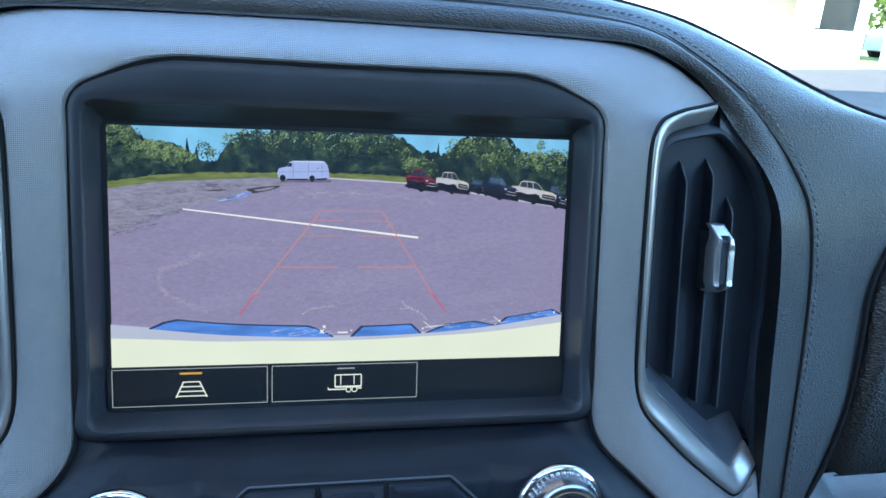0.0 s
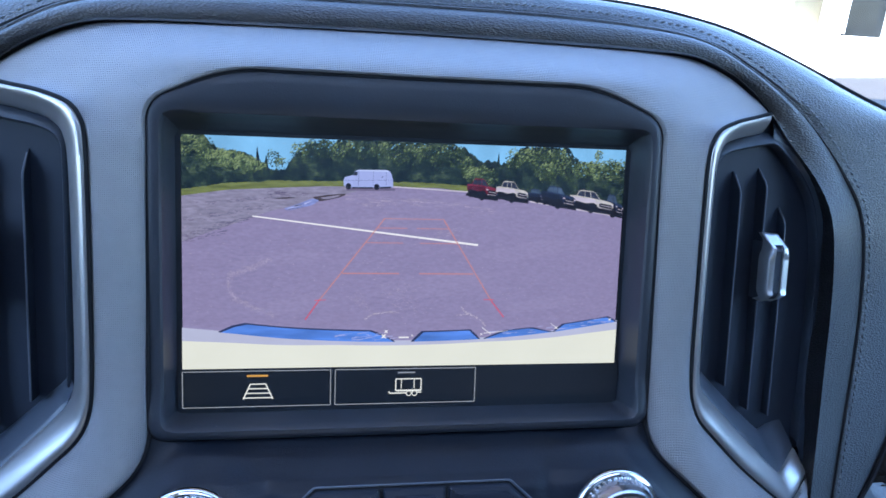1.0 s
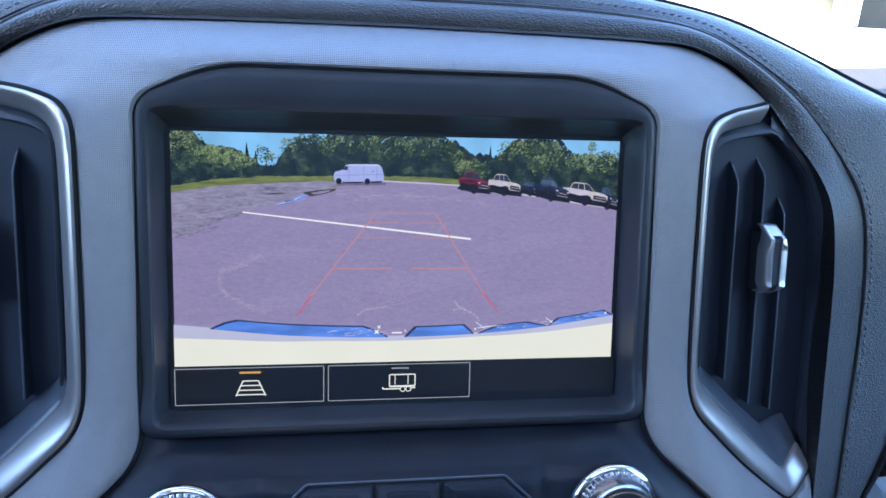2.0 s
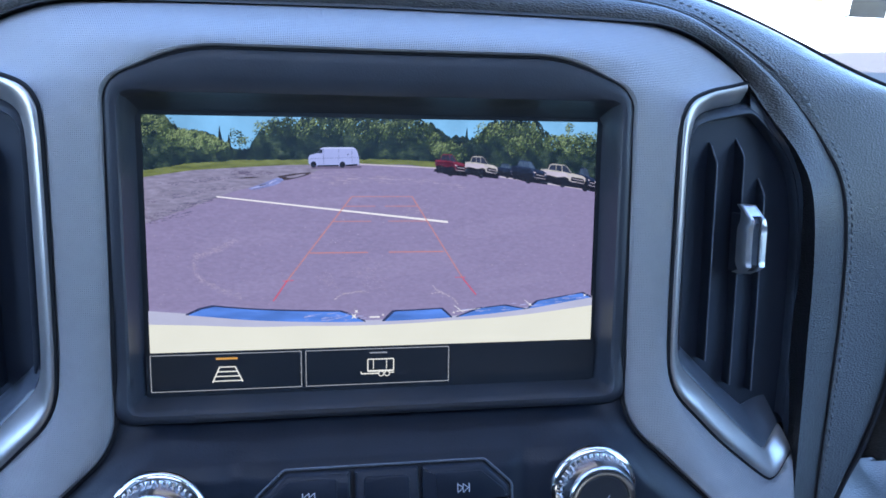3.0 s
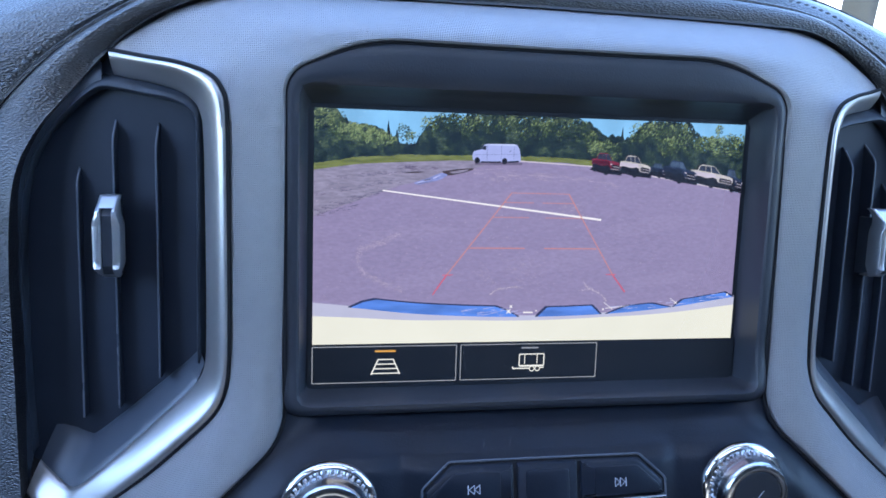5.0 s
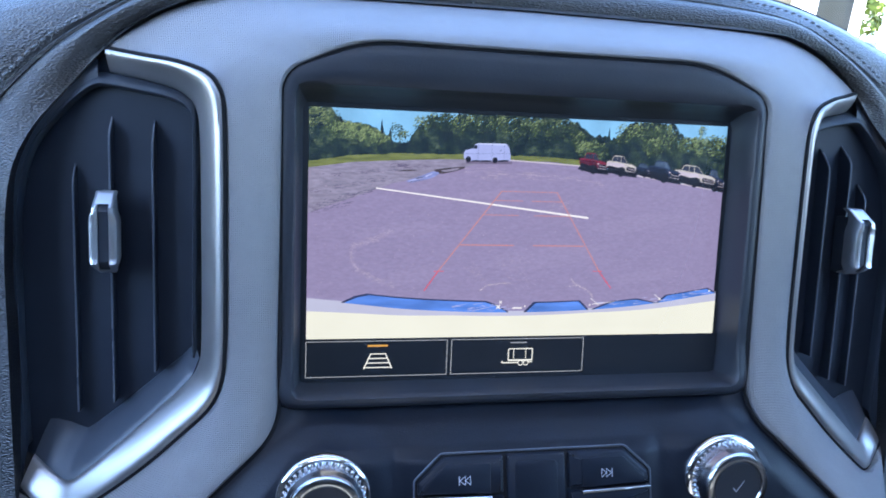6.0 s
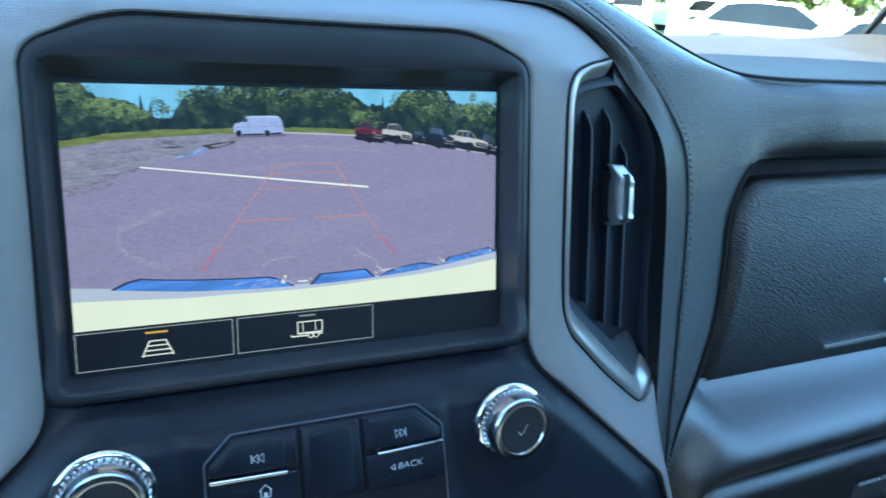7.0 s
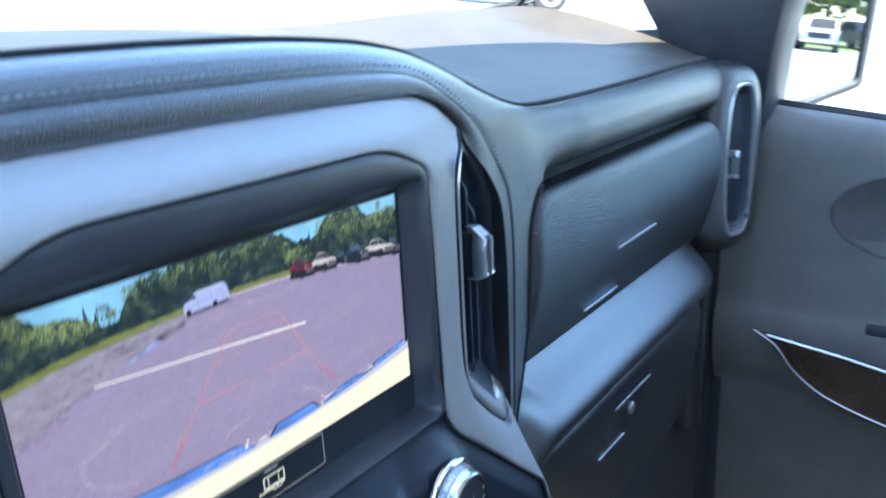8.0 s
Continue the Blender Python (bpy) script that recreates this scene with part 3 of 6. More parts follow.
# thin joint round the opening, its shadow line drawn as a dark tube
bm = bmesh.new()
for side in (1, -1):
    tube(bm, [(x * side * .9965, opening_y(z) + .0022, z - .0003) for x, z in opening_half(8)], .0010, 6)
part("joint", bm, GAP, panel, "dark strip for the shadow line of the gap")


# ---- display ----
display = thing("touchscreen_display", "lit infotainment display showing the rear camera view", "display", (0, .01, -.055))


def closed_opening():
    """The upper opening of the silver panel as a closed ring, matched point by point to a rectangle."""
    right = resample([p for p in opening_half(8) if p[1] > -.046] + [(.0984, -.046)], 60)
    low_right = resample(poly_fillet([(.0984, -.046), (.0984, -.0610, .010), (0, -.0610)], 8)[:], 40)
    half = right + low_right[1:]
    return [(x, z) for x, z in half] + [(-x, z) for x, z in reversed(half[1:-1])]


def closed_rect(hx, top, bottom, r):
    right = resample(poly_fillet([(0, top), (hx, top, r), (hx, -.046)], 6), 60)
    low_right = resample(poly_fillet([(hx, -.046), (hx, bottom, r), (0, bottom)], 6), 40)
    half = right + low_right[1:]
    return [(x, z) for x, z in half] + [(-x, z) for x, z in reversed(half[1:-1])]


OUTER, RECESS, GLASS_EDGE = closed_opening(), closed_rect(.0915, .0590, -.0556, .004), closed_rect(.0888, .0532, -.0536, .002)


def between(a, b, s, depth):
    """A ring between two outlines; depth gives y from the height z."""
    return [(ax + (bx - ax) * s, depth(az + (bz - az) * s), az + (bz - az) * s) for (ax, az), (bx, bz) in zip(a, b)]


top_w = lambda z: min(1, max(0, (z - .045) / .020))
bot_w = lambda z: min(1, max(0, (-z - .040) / .015))
bm = bmesh.new()
loft(bm, [
    between(OUTER, RECESS, -.10, lambda z: -.0050),
    between(OUTER, RECESS, 0.0, lambda z: -.0105),
    between(OUTER, RECESS, .10, lambda z: -.0118 - .0012 * bot_w(z)),
    between(OUTER, RECESS, .30, lambda z: -.0124 + .0002 * top_w(z) - .0020 * bot_w(z)),
    between(OUTER, RECESS, .60, lambda z: -.0128 + .0006 * top_w(z) - .0026 * bot_w(z)),
    between(OUTER, RECESS, .85, lambda z: -.0126 + .0010 * top_w(z) - .0028 * bot_w(z)),
    between(OUTER, RECESS, .97, lambda z: -.0118 + .0016 * top_w(z) - .0024 * bot_w(z)),
    between(RECESS, GLASS_EDGE, .10, lambda z: -.0070 + .0020 * top_w(z) - .0024 * bot_w(z)),
    between(RECESS, GLASS_EDGE, .55, lambda z: -.0030 + .0022 * top_w(z) - .0016 * bot_w(z)),
    between(RECESS, GLASS_EDGE, .95, lambda z: .0006),
    between(RECESS, GLASS_EDGE, 1.05, lambda z: .0016),
], closed=True)
part("bezel", bm, BEZEL, display, "dark charcoal plastic surround")
bm = bmesh.new()
slab(bm, rect(-.0900, -.0548, .0900, .0542, .003), .0006, .006)
SCREENBLACK = glow("screen_black", (0.010, 0.016, 0.030), 0.25, rough=0.3)
screen = part("screen", bm, SCREENBLACK, display, "glossy black display glass")

# --- the rear camera picture, laid flat on the glass in thin layers ---
LAYER = [0]


def flat(name, polys, material, step=1, label=""):
    """Flat shapes (lists of x, z) on the display."""
    LAYER[0] += step
    y = .0006 - .00002 * LAYER[0]
    vs, fs = [], []
    for p in polys:
        fs.append(list(range(len(vs), len(vs) + len(p))))
        vs += [(x, y, z) for x, z in p]
    me = bpy.data.meshes.new(name)
    me.from_pydata(vs, [], fs)
    me.materials.append(material)
    ob = new(name, me)
    ob.parent = screen
    if len(polys) > 8:
        ob["kind"] = "stuff"
    if label:
        ob["label"] = label
    return ob


def bar(a, b, w0, w1=None):
    """A thin straight stroke."""
    w1 = w0 if w1 is None else w1
    d = (Vector(b) - Vector(a)).normalized()
    n = Vector((-d.y, d.x))
    return [tuple(Vector(a) + n * w0), tuple(Vector(b) + n * w1), tuple(Vector(b) - n * w1), tuple(Vector(a) - n * w0)]


def clip_box(poly, x0=-.0868, x1=.0868, z0=-.0368, z1=.0518):
    return [(min(x1, max(x0, x)), min(z1, max(z0, z))) for x, z in poly]


def horizon(x):
    return float(np.interp(x, [-.087, -.070, -.048, -.026, .002, .020, .044, .060, .087], [.0312, .0340, .0352, .0358, .0360, .0352, .0335, .0300, .0252]))


rng = random.Random(7)
E_SKY = glow("picture_sky", (0.22, 0.47, 0.80), 1.0, vary=0.2, scale=60)
E_ASPHALT = glow("picture_asphalt", (0.255, 0.220, 0.403), 1.0, vary=0.12, scale=1050, stretch=(0.45, 1, 1.1))
E_FAR = glow("picture_gravel", (0.245, 0.228, 0.355), 1.0, vary=0.30, scale=700, stretch=(0.4, 1, 1.8))
E_GRASS = glow("picture_grass", (0.150, 0.180, 0.062), 1.0, vary=0.45, scale=600, stretch=(0.25, 1, 1.6))
E_BUMPER = glow("picture_bumper", (0.74, 0.74, 0.67), 1.0, vary=0.03, scale=40)
E_BUMPSHADE = glow("picture_bumper_shade", (0.46, 0.47, 0.66), 1.0, vary=0.06, scale=60)
E_BLUE = glow("picture_blue_lens", (0.10, 0.22, 0.72), 1.0, vary=0.35, scale=200, stretch=(0.3, 1, 2))
E_NAVY = glow("picture_navy", (0.03, 0.04, 0.12), 1.0)
E_WHITE = glow("picture_white", (0.80, 0.78, 0.86), 1.0)
E_PALE = glow("picture_pale", (0.50, 0.46, 0.60), 1.0, vary=0.1)
E_SCUFF = glow("picture_scuff", (0.355, 0.305, 0.46), 1.0, vary=0.15, island=.12)
E_SWIRL = glow("picture_tyre_scuff", (0.50, 0.44, 0.55), 1.0, vary=0.2, island=.2)
E_WORN = glow("picture_worn", (0.268, 0.232, 0.418), 1.0, vary=0.12, scale=1050, stretch=(0.45, 1, 1.1))
E_VANROOF = glow("picture_van_roof", (0.46, 0.53, 0.88), 1.0)
E_VAN = glow("picture_van", (0.34, 0.39, 0.76), 1.0, vary=0.07, scale=200)
E_RED = glow("picture_red", (0.17, 0.022, 0.055), 1.0, vary=0.4, scale=300)
E_REDSIDE = glow("picture_red_side", (0.07, 0.010, 0.030), 1.0, vary=0.3, scale=300)
E_CARSIDE = glow("picture_dark_side", (0.014, 0.020, 0.050), 1.0, vary=0.6, scale=500)
E_GLINT = glow("picture_glint_window", (0.055, 0.085, 0.16), 1.0, vary=0.5, scale=500)
E_CREAM = glow("picture_cream", (0.44, 0.42, 0.45), 1.0, vary=0.3, scale=400)
E_CARBLUE = glow("picture_dark_car", (0.020, 0.032, 0.085), 1.0, vary=0.5, scale=300)
E_TYRE = glow("picture_tyre", (0.010, 0.011, 0.022), 1.0)
E_GLASS = glow("picture_window", (0.026, 0.034, 0.070), 1.0, vary=0.4, scale=300)
E_ORANGE = glow("picture_orange_line", (0.52, 0.22, 0.21), 1.0)
E_REDLINE = glow("picture_red_line", (0.62, 0.05, 0.09), 1.0)
E_PUDDLE = glow("picture_puddle", (0.21, 0.25, 0.58), 1.0, vary=0.5, scale=500, stretch=(0.4, 1, 2))
E_SHEEN = glow("picture_puddle_sheen", (0.40, 0.42, 0.78), 1.0, vary=0.3, scale=500)
E_MUD = glow("picture_mud", (0.06, 0.045, 0.06), 1.0, vary=0.4, scale=500)
E_LINE = glow("button_outline", (0.42, 0.45, 0.52), 1.0)
E_ICON = glow("icon_white", (0.80, 0.80, 0.78), 1.0)
E_AMBER = glow("icon_amber", (0.62, 0.32, 0.06), 1.0)
E_GREYBAR = glow("icon_grey", (0.25, 0.27, 0.33), 1.0)
E_SHADOWED = glow("picture_shade", (0.13, 0.11, 0.20), 1.0, vary=0.2, scale=300)

def foliage(name, colours, scale, lean, stretch=2.0, shift=0.0):
    """Leaves in the camera picture: clumps and sprays of light, mid and dark greens."""
    m = glow(name, colours[1], 1.0)
    nt = m.node_tree
    b = nt.nodes["Principled BSDF"]
    tc, mp = nt.nodes.new("ShaderNodeTexCoord"), nt.nodes.new("ShaderNodeMapping")
    mp.inputs["Rotation"].default_value = (0, radians(lean), 0)
    mp.inputs["Scale"].default_value = (1, 1, stretch)
    fine, broad = nt.nodes.new("ShaderNodeTexNoise"), nt.nodes.new("ShaderNodeTexNoise")
    for n, k, d in ((fine, scale, 5), (broad, scale * .22, 3)):
        n.inputs["Scale"].default_value, n.inputs["Detail"].default_value, n.inputs["Roughness"].default_value = k, d, .62
    mix = nt.nodes.new("ShaderNodeMath")
    mix.operation = "MULTIPLY_ADD"
    mix.inputs[1].default_value = .55
    half = nt.nodes.new("ShaderNodeMath")
    half.operation = "MULTIPLY_ADD"
    half.inputs[1].default_value, half.inputs[2].default_value = .75, shift - .15
    ramp = nt.nodes.new("ShaderNodeValToRGB")
    stops = ramp.color_ramp.elements
    stops[0].position, stops[1].position = .38, .74
    stops.new(.50), stops.new(.60)
    for e, c in zip(sorted(stops, key=lambda e: e.position), colours):
        e.color = (*(v * w for v, w in zip(c, SCREEN_WHITE)), 1)
    nt.links.new(tc.outputs["Object"], mp.inputs["Vector"])
    nt.links.new(mp.outputs[0], fine.inputs["Vector"])
    nt.links.new(tc.outputs["Object"], broad.inputs["Vector"])
    nt.links.new(broad.outputs["Fac"], half.inputs[0])
    nt.links.new(fine.outputs["Fac"], mix.inputs[0])
    nt.links.new(half.outputs[0], mix.inputs[2])
    nt.links.new(mix.outputs[0], ramp.inputs[0])
    nt.links.new(ramp.outputs[0], b.inputs["Emission Color"])
    return m


SHADE_GREENS = [(.006, .013, .022), (.014, .028, .034), (.036, .060, .050), (.11, .15, .09)]
MID_GREENS = [(.008, .017, .025), (.024, .044, .040), (.065, .098, .060), (.19, .25, .15)]
F_SHADE = foliage("picture_shaded_trees", SHADE_GREENS, 1000, 60, 2.0)
F_MID = foliage("picture_trees", MID_GREENS, 950, 50, 2.0)
F_SPRUCE = foliage("picture_spruces", SHADE_GREENS, 1100, 80, 1.6, -.04)
E_LEAF_DIM = glow("picture_dim_leaves", (.020, .036, .034), 1.0, island=.6)
E_LEAF = glow("picture_leaves", (.062, .095, .055), 1.0, island=.55)
E_LEAF_LIT = glow("picture_sunlit_leaves", (.185, .245, .125), 1.0, island=.5)

xs = [-.0868 + .1736 * i / 60 for i in range(61)]
flat("picture_sky", [[(-.0868, .028), (.0868, .022), (.0868, .0518), (-.0868, .0518)]], E_SKY, label="blue sky in the camera picture")


def fray(seed, amp, step):
    """A ragged offset along x, in three sizes."""
    r = random.Random(seed)
    tables = [(step * k, [r.uniform(-1, 1) * amp * w for _ in range(int(.18 / (step * k)) + 3)]) for k, w in ((5, .5), (2.2, .35), (1, .35))]
    return lambda x: sum(np.interp((x + .09) / s, range(len(t)), t) for s, t in tables)


def line_of(points):
    return lambda x: float(np.interp(x, [p[0] for p in points], [p[1] for p in points]))


def mass(name, top, low, material, x0, x1, seed, amp=.0010, step=.0005):
    """A mass of leaves between two lines, ragged above and below."""
    up, dn = fray(seed, amp, step), fray(seed + 500, amp * .6, step)
    n = int((x1 - x0) / (step * .8))
    cols = []
    for i in range(n + 1):
        x = x0 + (x1 - x0) * i / n
        cols.append((x, max(low(x) + dn(x), .02), min(.0518, top(x) + up(x))))
    flat(name, [[(a[0], a[1]), (b[0], b[1]), (b[0], max(b[1], b[2])), (a[0], max(a[1], a[2]))] for a, b in zip(cols, cols[1:]) if a[2] > a[1]], material)


TREE_TOP = line_of([(-.0868, .0530), (-.0783, .0517), (-.0765, .0488), (-.0730, .0462), (-.0681, .0464), (-.0621, .0448), (-.0582, .0424), (-.0556, .0400), (-.0487, .0404), (-.0470, .0432), (-.0448, .0475), (-.0407, .0503), (-.0345, .0512), (-.0304, .0500), (-.0273, .0524),
                    (.0150, .0528), (.0176, .0510), (.0209, .0488), (.0243, .0472), (.0276, .0450), (.0377, .0447), (.0399, .0484), (.0421, .0512), (.0600, .0518), (.0638, .0505), (.0674, .0462), (.0768, .0462), (.0827, .0468), (.0868, .0440)])
mass("picture_tree_bank", TREE_TOP, lambda x: horizon(x) - .0012, F_SHADE, -.0868, .0868, 1, .0014, .0003)
mass("picture_left_bush", lambda x: TREE_TOP(x) + .0002, line_of([(-.0820, .0420), (-.0720, .0398), (-.0620, .0372), (-.0548, .0364)]), F_MID, -.0815, -.0548, 3, .0008, .0003)
for x, tip, half, low, seed in ((-.0594, .0492, .0017, .0380, 11), (-.0562, .0462, .0014, .0380, 12), (.0336, .0498, .0019, .0370, 13)):
    mass("picture_spruce", lambda x_, x=x, tip=tip, half=half, low=low: tip - (tip - low) * min(1, abs(x_ - x) / half) ** .8, lambda x_, low=low: low - .002, F_SPRUCE, x - half, x + half, seed, .0016, .0002)

# crowns of many small leaves: dim ones below, bright ones where the sun strikes the tops
leaf_rng = random.Random(17)
leaves = ([], [], [])


def crown(cx, cz, rx, rz, n, light, lean=.8):
    lumps = [(leaf_rng.uniform(-.8, .8), leaf_rng.uniform(-.8, .8), leaf_rng.uniform(-.35, .35)) for _ in range(7)]
    for _ in range(n):
        a, r = leaf_rng.uniform(0, 6.283), math.sqrt(leaf_rng.random()) * leaf_rng.uniform(.75, 1.12)
        u, v = math.cos(a) * r, math.sin(a) * r
        lump = min(lumps, key=lambda p: (p[0] - u) ** 2 + (p[1] - v) ** 2)
        tone = light - (.08 if -.055 < cx < .022 else .02) + .38 * v - .16 * u + lump[2] + leaf_rng.gauss(0, .22)
        if tone < -.30:
            continue
        c = Vector((cx + u * rx, cz + v * rz))
        t = lean + leaf_rng.uniform(-.7, .7)
        d, q = Vector((math.cos(t), math.sin(t))), Vector((-math.sin(t), math.cos(t)))
        k = leaf_rng.uniform(.00022, .00062)
        leaf = [tuple(c - d * k), tuple(c + q * k * .42), tuple(c + d * k * .6 + q * k * .2), tuple(c + d * k * 1.2), tuple(c + d * k * .2 - q * k * .4)]
        leaves[0 if tone < .05 else 1 if tone < .42 else 2].append(clip_box(leaf))


for cx, cz, rx, rz, n, light in ((-.0840, .0478, .0045, .0050, 260, .10), (-.0785, .0462, .0040, .0048, 240, .12), (-.0740, .0440, .0050, .0034, 300, .30), (-.0690, .0432, .0055, .0036, 340, .34), (-.0640, .0420, .0050, .0032, 300, .34), (-.0595, .0402, .0042, .0030, 220, .26), (-.0750, .0395, .0090, .0030, 160, -.12),
                                 (-.0536, .0440, .0028, .0032, 130, .10), (-.0500, .0415, .0034, .0030, 110, -.02), (-.0440, .0465, .0034, .0040, 170, .04), (-.0395, .0478, .0040, .0040, 210, .08), (-.0340, .0482, .0042, .0042, 220, .02), (-.0290, .0458, .0036, .0050, 170, .00),
                                 (-.0240, .0480, .0040, .0042, 200, .08), (-.0185, .0468, .0044, .0052, 220, -.02), (-.0125, .0484, .0044, .0042, 230, .10), (-.0065, .0470, .0042, .0050, 220, .06), (-.0005, .0468, .0042, .0048, 230, .20), (.0052, .0472, .0044, .0048, 240, .14), (.0110, .0460, .0044, .0052, 230, .12), (.0165, .0466, .0040, .0046, 220, .10),
                                 (.0205, .0432, .0036, .0040, 210, .16), (.0250, .0402, .0052, .0036, 330, .34), (.0300, .0394, .0040, .0030, 180, .18), (.0400, .0462, .0040, .0044, 230, .16), (.0455, .0468, .0050, .0048, 300, .16), (.0520, .0472, .0050, .0044, 280, .08), (.0540, .0418, .0050, .0044, 330, .36),
                                 (.0590, .0470, .0048, .0046, 260, .10), (.0625, .0420, .0050, .0048, 280, .12), (.0690, .0428, .0048, .0038, 260, .16), (.0745, .0440, .0050, .0034, 280, .18), (.0752, .0490, .0016, .0024, 90, .10), (.0800, .0446, .0046, .0034, 250, .20), (.0845, .0440, .0034, .0036, 180, .18), (.0790, .0390, .0080, .0034, 280, .02)):
    crown(cx, cz, rx, rz, n, light, .35 if cx > .066 else .9)
for which, material in enumerate((E_LEAF_DIM, E_LEAF, E_LEAF_LIT)):
    flat("picture_foliage", leaves[which], material)
gap_rng = random.Random(9)
gaps = []
for _ in range(90):
    x = gap_rng.choice((gap_rng.uniform(-.046, -.026), gap_rng.uniform(-.026, .018), gap_rng.uniform(.058, .085)))
    z = min(.0514, TREE_TOP(x)) - abs(gap_rng.gauss(0, .0022))
    k = gap_rng.uniform(.00012, .00034)
    gaps.append(clip_box([(x + math.cos(a) * k * gap_rng.uniform(.5, 1.3), z + math.sin(a) * k * gap_rng.uniform(.5, 1.3)) for a in (0, 1.05, 2.1, 3.14, 4.2, 5.25)]))
flat("picture_sky_gaps", gaps, E_SKY)
mass("picture_grass", lambda x: horizon(x) + .0004, lambda x: horizon(x) - .0034, E_GRASS, -.0868, .0235, 51, .0003, .0006)
flat("picture_mound", [[(-.0600, .0345), (-.0560, .0355), (-.0500, .0359), (-.0488, .0354), (-.0540, .0349)]], E_GRASS)


def asphalt_top(x):
    return float(np.interp(x, [-.0868, -.07, -.052, -.035, -.02, .01, .022, .044, .06, .0868], [.0292, .0318, .0330, .0340, .0342, .0344, .0330, .0318, .0285, .0240]))


flat("picture_ground", [[(x0, -.0368), (x1, -.0368), (x1, asphalt_top(x1)), (x0, asphalt_top(x0))] for x0, x1 in zip(xs, xs[1:])], E_ASPHALT, label="mauve-grey car park surface")
flat("picture_gravel", [[(x0, float(np.interp(x0, [-.0868, -.068, -.055, -.034, -.02], [.0120, .0190, .0240, .0290, .0330]))), (x1, float(np.interp(x1, [-.0868, -.068, -.055, -.034, -.02], [.0120, .0190, .0240, .0290, .0330]))), (x1, asphalt_top(x1)), (x0, asphalt_top(x0))]
                        for x0, x1 in zip(xs, xs[1:]) if x1 < -.02], E_FAR)
specks = []
for i in range(620):
    x, z = rng.uniform(-.086, .086), rng.uniform(-.020, .030)
    if z < asphalt_top(x) - .002:
        s = rng.uniform(.00005, .00020)
        specks.append([(x - s * 2, z), (x, z - s), (x + s * 2, z), (x, z + s)])
flat("picture_specks", specks, E_SCUFF)
worn = []
for cx, cz, w, h in ((-.052, .006, .018, .004), (.010, -.004, .030, .005), (-.020, .020, .020, .0022), (.050, .010, .022, .004), (.020, .0285, .016, .0010), (-.045, -.012, .016, .004), (.055, -.012, .016, .003)):
    worn.append([(cx + w * math.cos(k * .35) * rng.uniform(.7, 1.1), cz + h * math.sin(k * .35) * rng.uniform(.6, 1.1) + .12 * w * math.cos(k * .35)) for k in range(18)])
for shape in worn:
    flat("picture_worn_patch", [shape], E_WORN)
scuffs, swirls = [], []
for pts, wide, k in (([(-.0545, .0060), (-.0603, .0028), (-.0686, .0001), (-.0700, -.0037), (-.0688, -.0080), (-.0648, -.0113), (-.0566, -.0148), (-.0520, -.0172)], .0006, 420), ([(-.0686, -.0010), (-.0640, .0012), (-.0590, .0022)], .0004, 60),
                     ([(-.0180, -.0181), (-.0150, -.0160), (-.0110, -.0154), (-.0075, -.0150), (-.0041, -.0156)], .00016, 110), ([(.0205, -.0128), (.0222, -.0150), (.0250, -.0165), (.0285, -.0183), (.0313, -.0213)], .00018, 110), ([(.0190, -.0165), (.0240, -.0160)], .00012, 14),
                     ([(-.0220, -.0085), (-.0190, -.0118), (-.0160, -.0150)], .0012, 90), ([(-.0080, -.0060), (-.0020, -.0100), (.0040, -.0120)], .0030, 120), ([(.0080, .0150), (.0200, .0180)], .0012, 40), ([(-.0300, .0300), (.0100, .0285), (.0350, .0255)], .0008, 70), ([(-.0200, .0270), (-.0100, .0278)], .0006, 40)):
    c = curve(pts, 10)
    for j in range(k):
        i = rng.randrange(len(c) - 2)
        o = np.array((rng.gauss(0, wide), rng.gauss(0, wide)))
        (swirls if wide < .0002 else scuffs).append(bar(tuple(c[i] + o), tuple(c[i + 1] + o), rng.uniform(.00004, .00013), .00003))
flat("picture_scuff", scuffs, E_SCUFF)
flat("picture_tyre_scuff", swirls, E_SWIRL)
cracks = []
for sx, sz, ex, ez, k in ((-.0868, .0140, -.0630, .0214, 70), (-.0868, .0120, -.0700, .0165, 30), (-.0868, .0200, -.0560, .0262, 40), (-.0800, .0262, -.0480, .0302, 40), (-.0560, .0312, -.0420, .0306, 50)):
    for i in range(k):
        u = rng.random()
        x, z = sx + (ex - sx) * u + rng.gauss(0, .0010), sz + (ez - sz) * u + rng.gauss(0, .00045)
        cracks.append(bar((max(-.0866, x), z), (max(-.0866, x) + rng.uniform(.0006, .0022), z + rng.uniform(-.0001, .0005)), .00012, .00004))
flat("picture_cracks", cracks, E_SHADOWED)
flat("picture_mud", [curve([(-.0388, .0298), (-.0333, .0307), (-.0269, .0313), (-.0273, .0304), (-.0322, .0290), (-.0366, .0283), (-.0388, .0298)], 5), curve([(-.0539, .0289), (-.0490, .0295), (-.0453, .0294), (-.0490, .0289), (-.0539, .0289)], 4)], E_MUD)
flat("picture_mud_island", [curve([(-.0360, .0296), (-.0320, .0303), (-.0285, .0307), (-.0300, .0299), (-.0340, .0291), (-.0360, .0296)], 5)], E_FAR)
flat("picture_puddle", [curve([(-.0495, .0252), (-.0443, .0270), (-.0400, .0288), (-.0384, .0291), (-.0366, .0284), (-.0395, .0266), (-.0432, .0256), (-.0476, .0246), (-.0495, .0252)], 5)], E_PUDDLE, label="blue puddle on the gravel")
flat("picture_puddle_sheen", [bar((-.0482, .0252), (-.0425, .0266), .00022, .0001), bar((-.0420, .0270), (-.0392, .0284), .0003, .00012)], E_SHEEN)
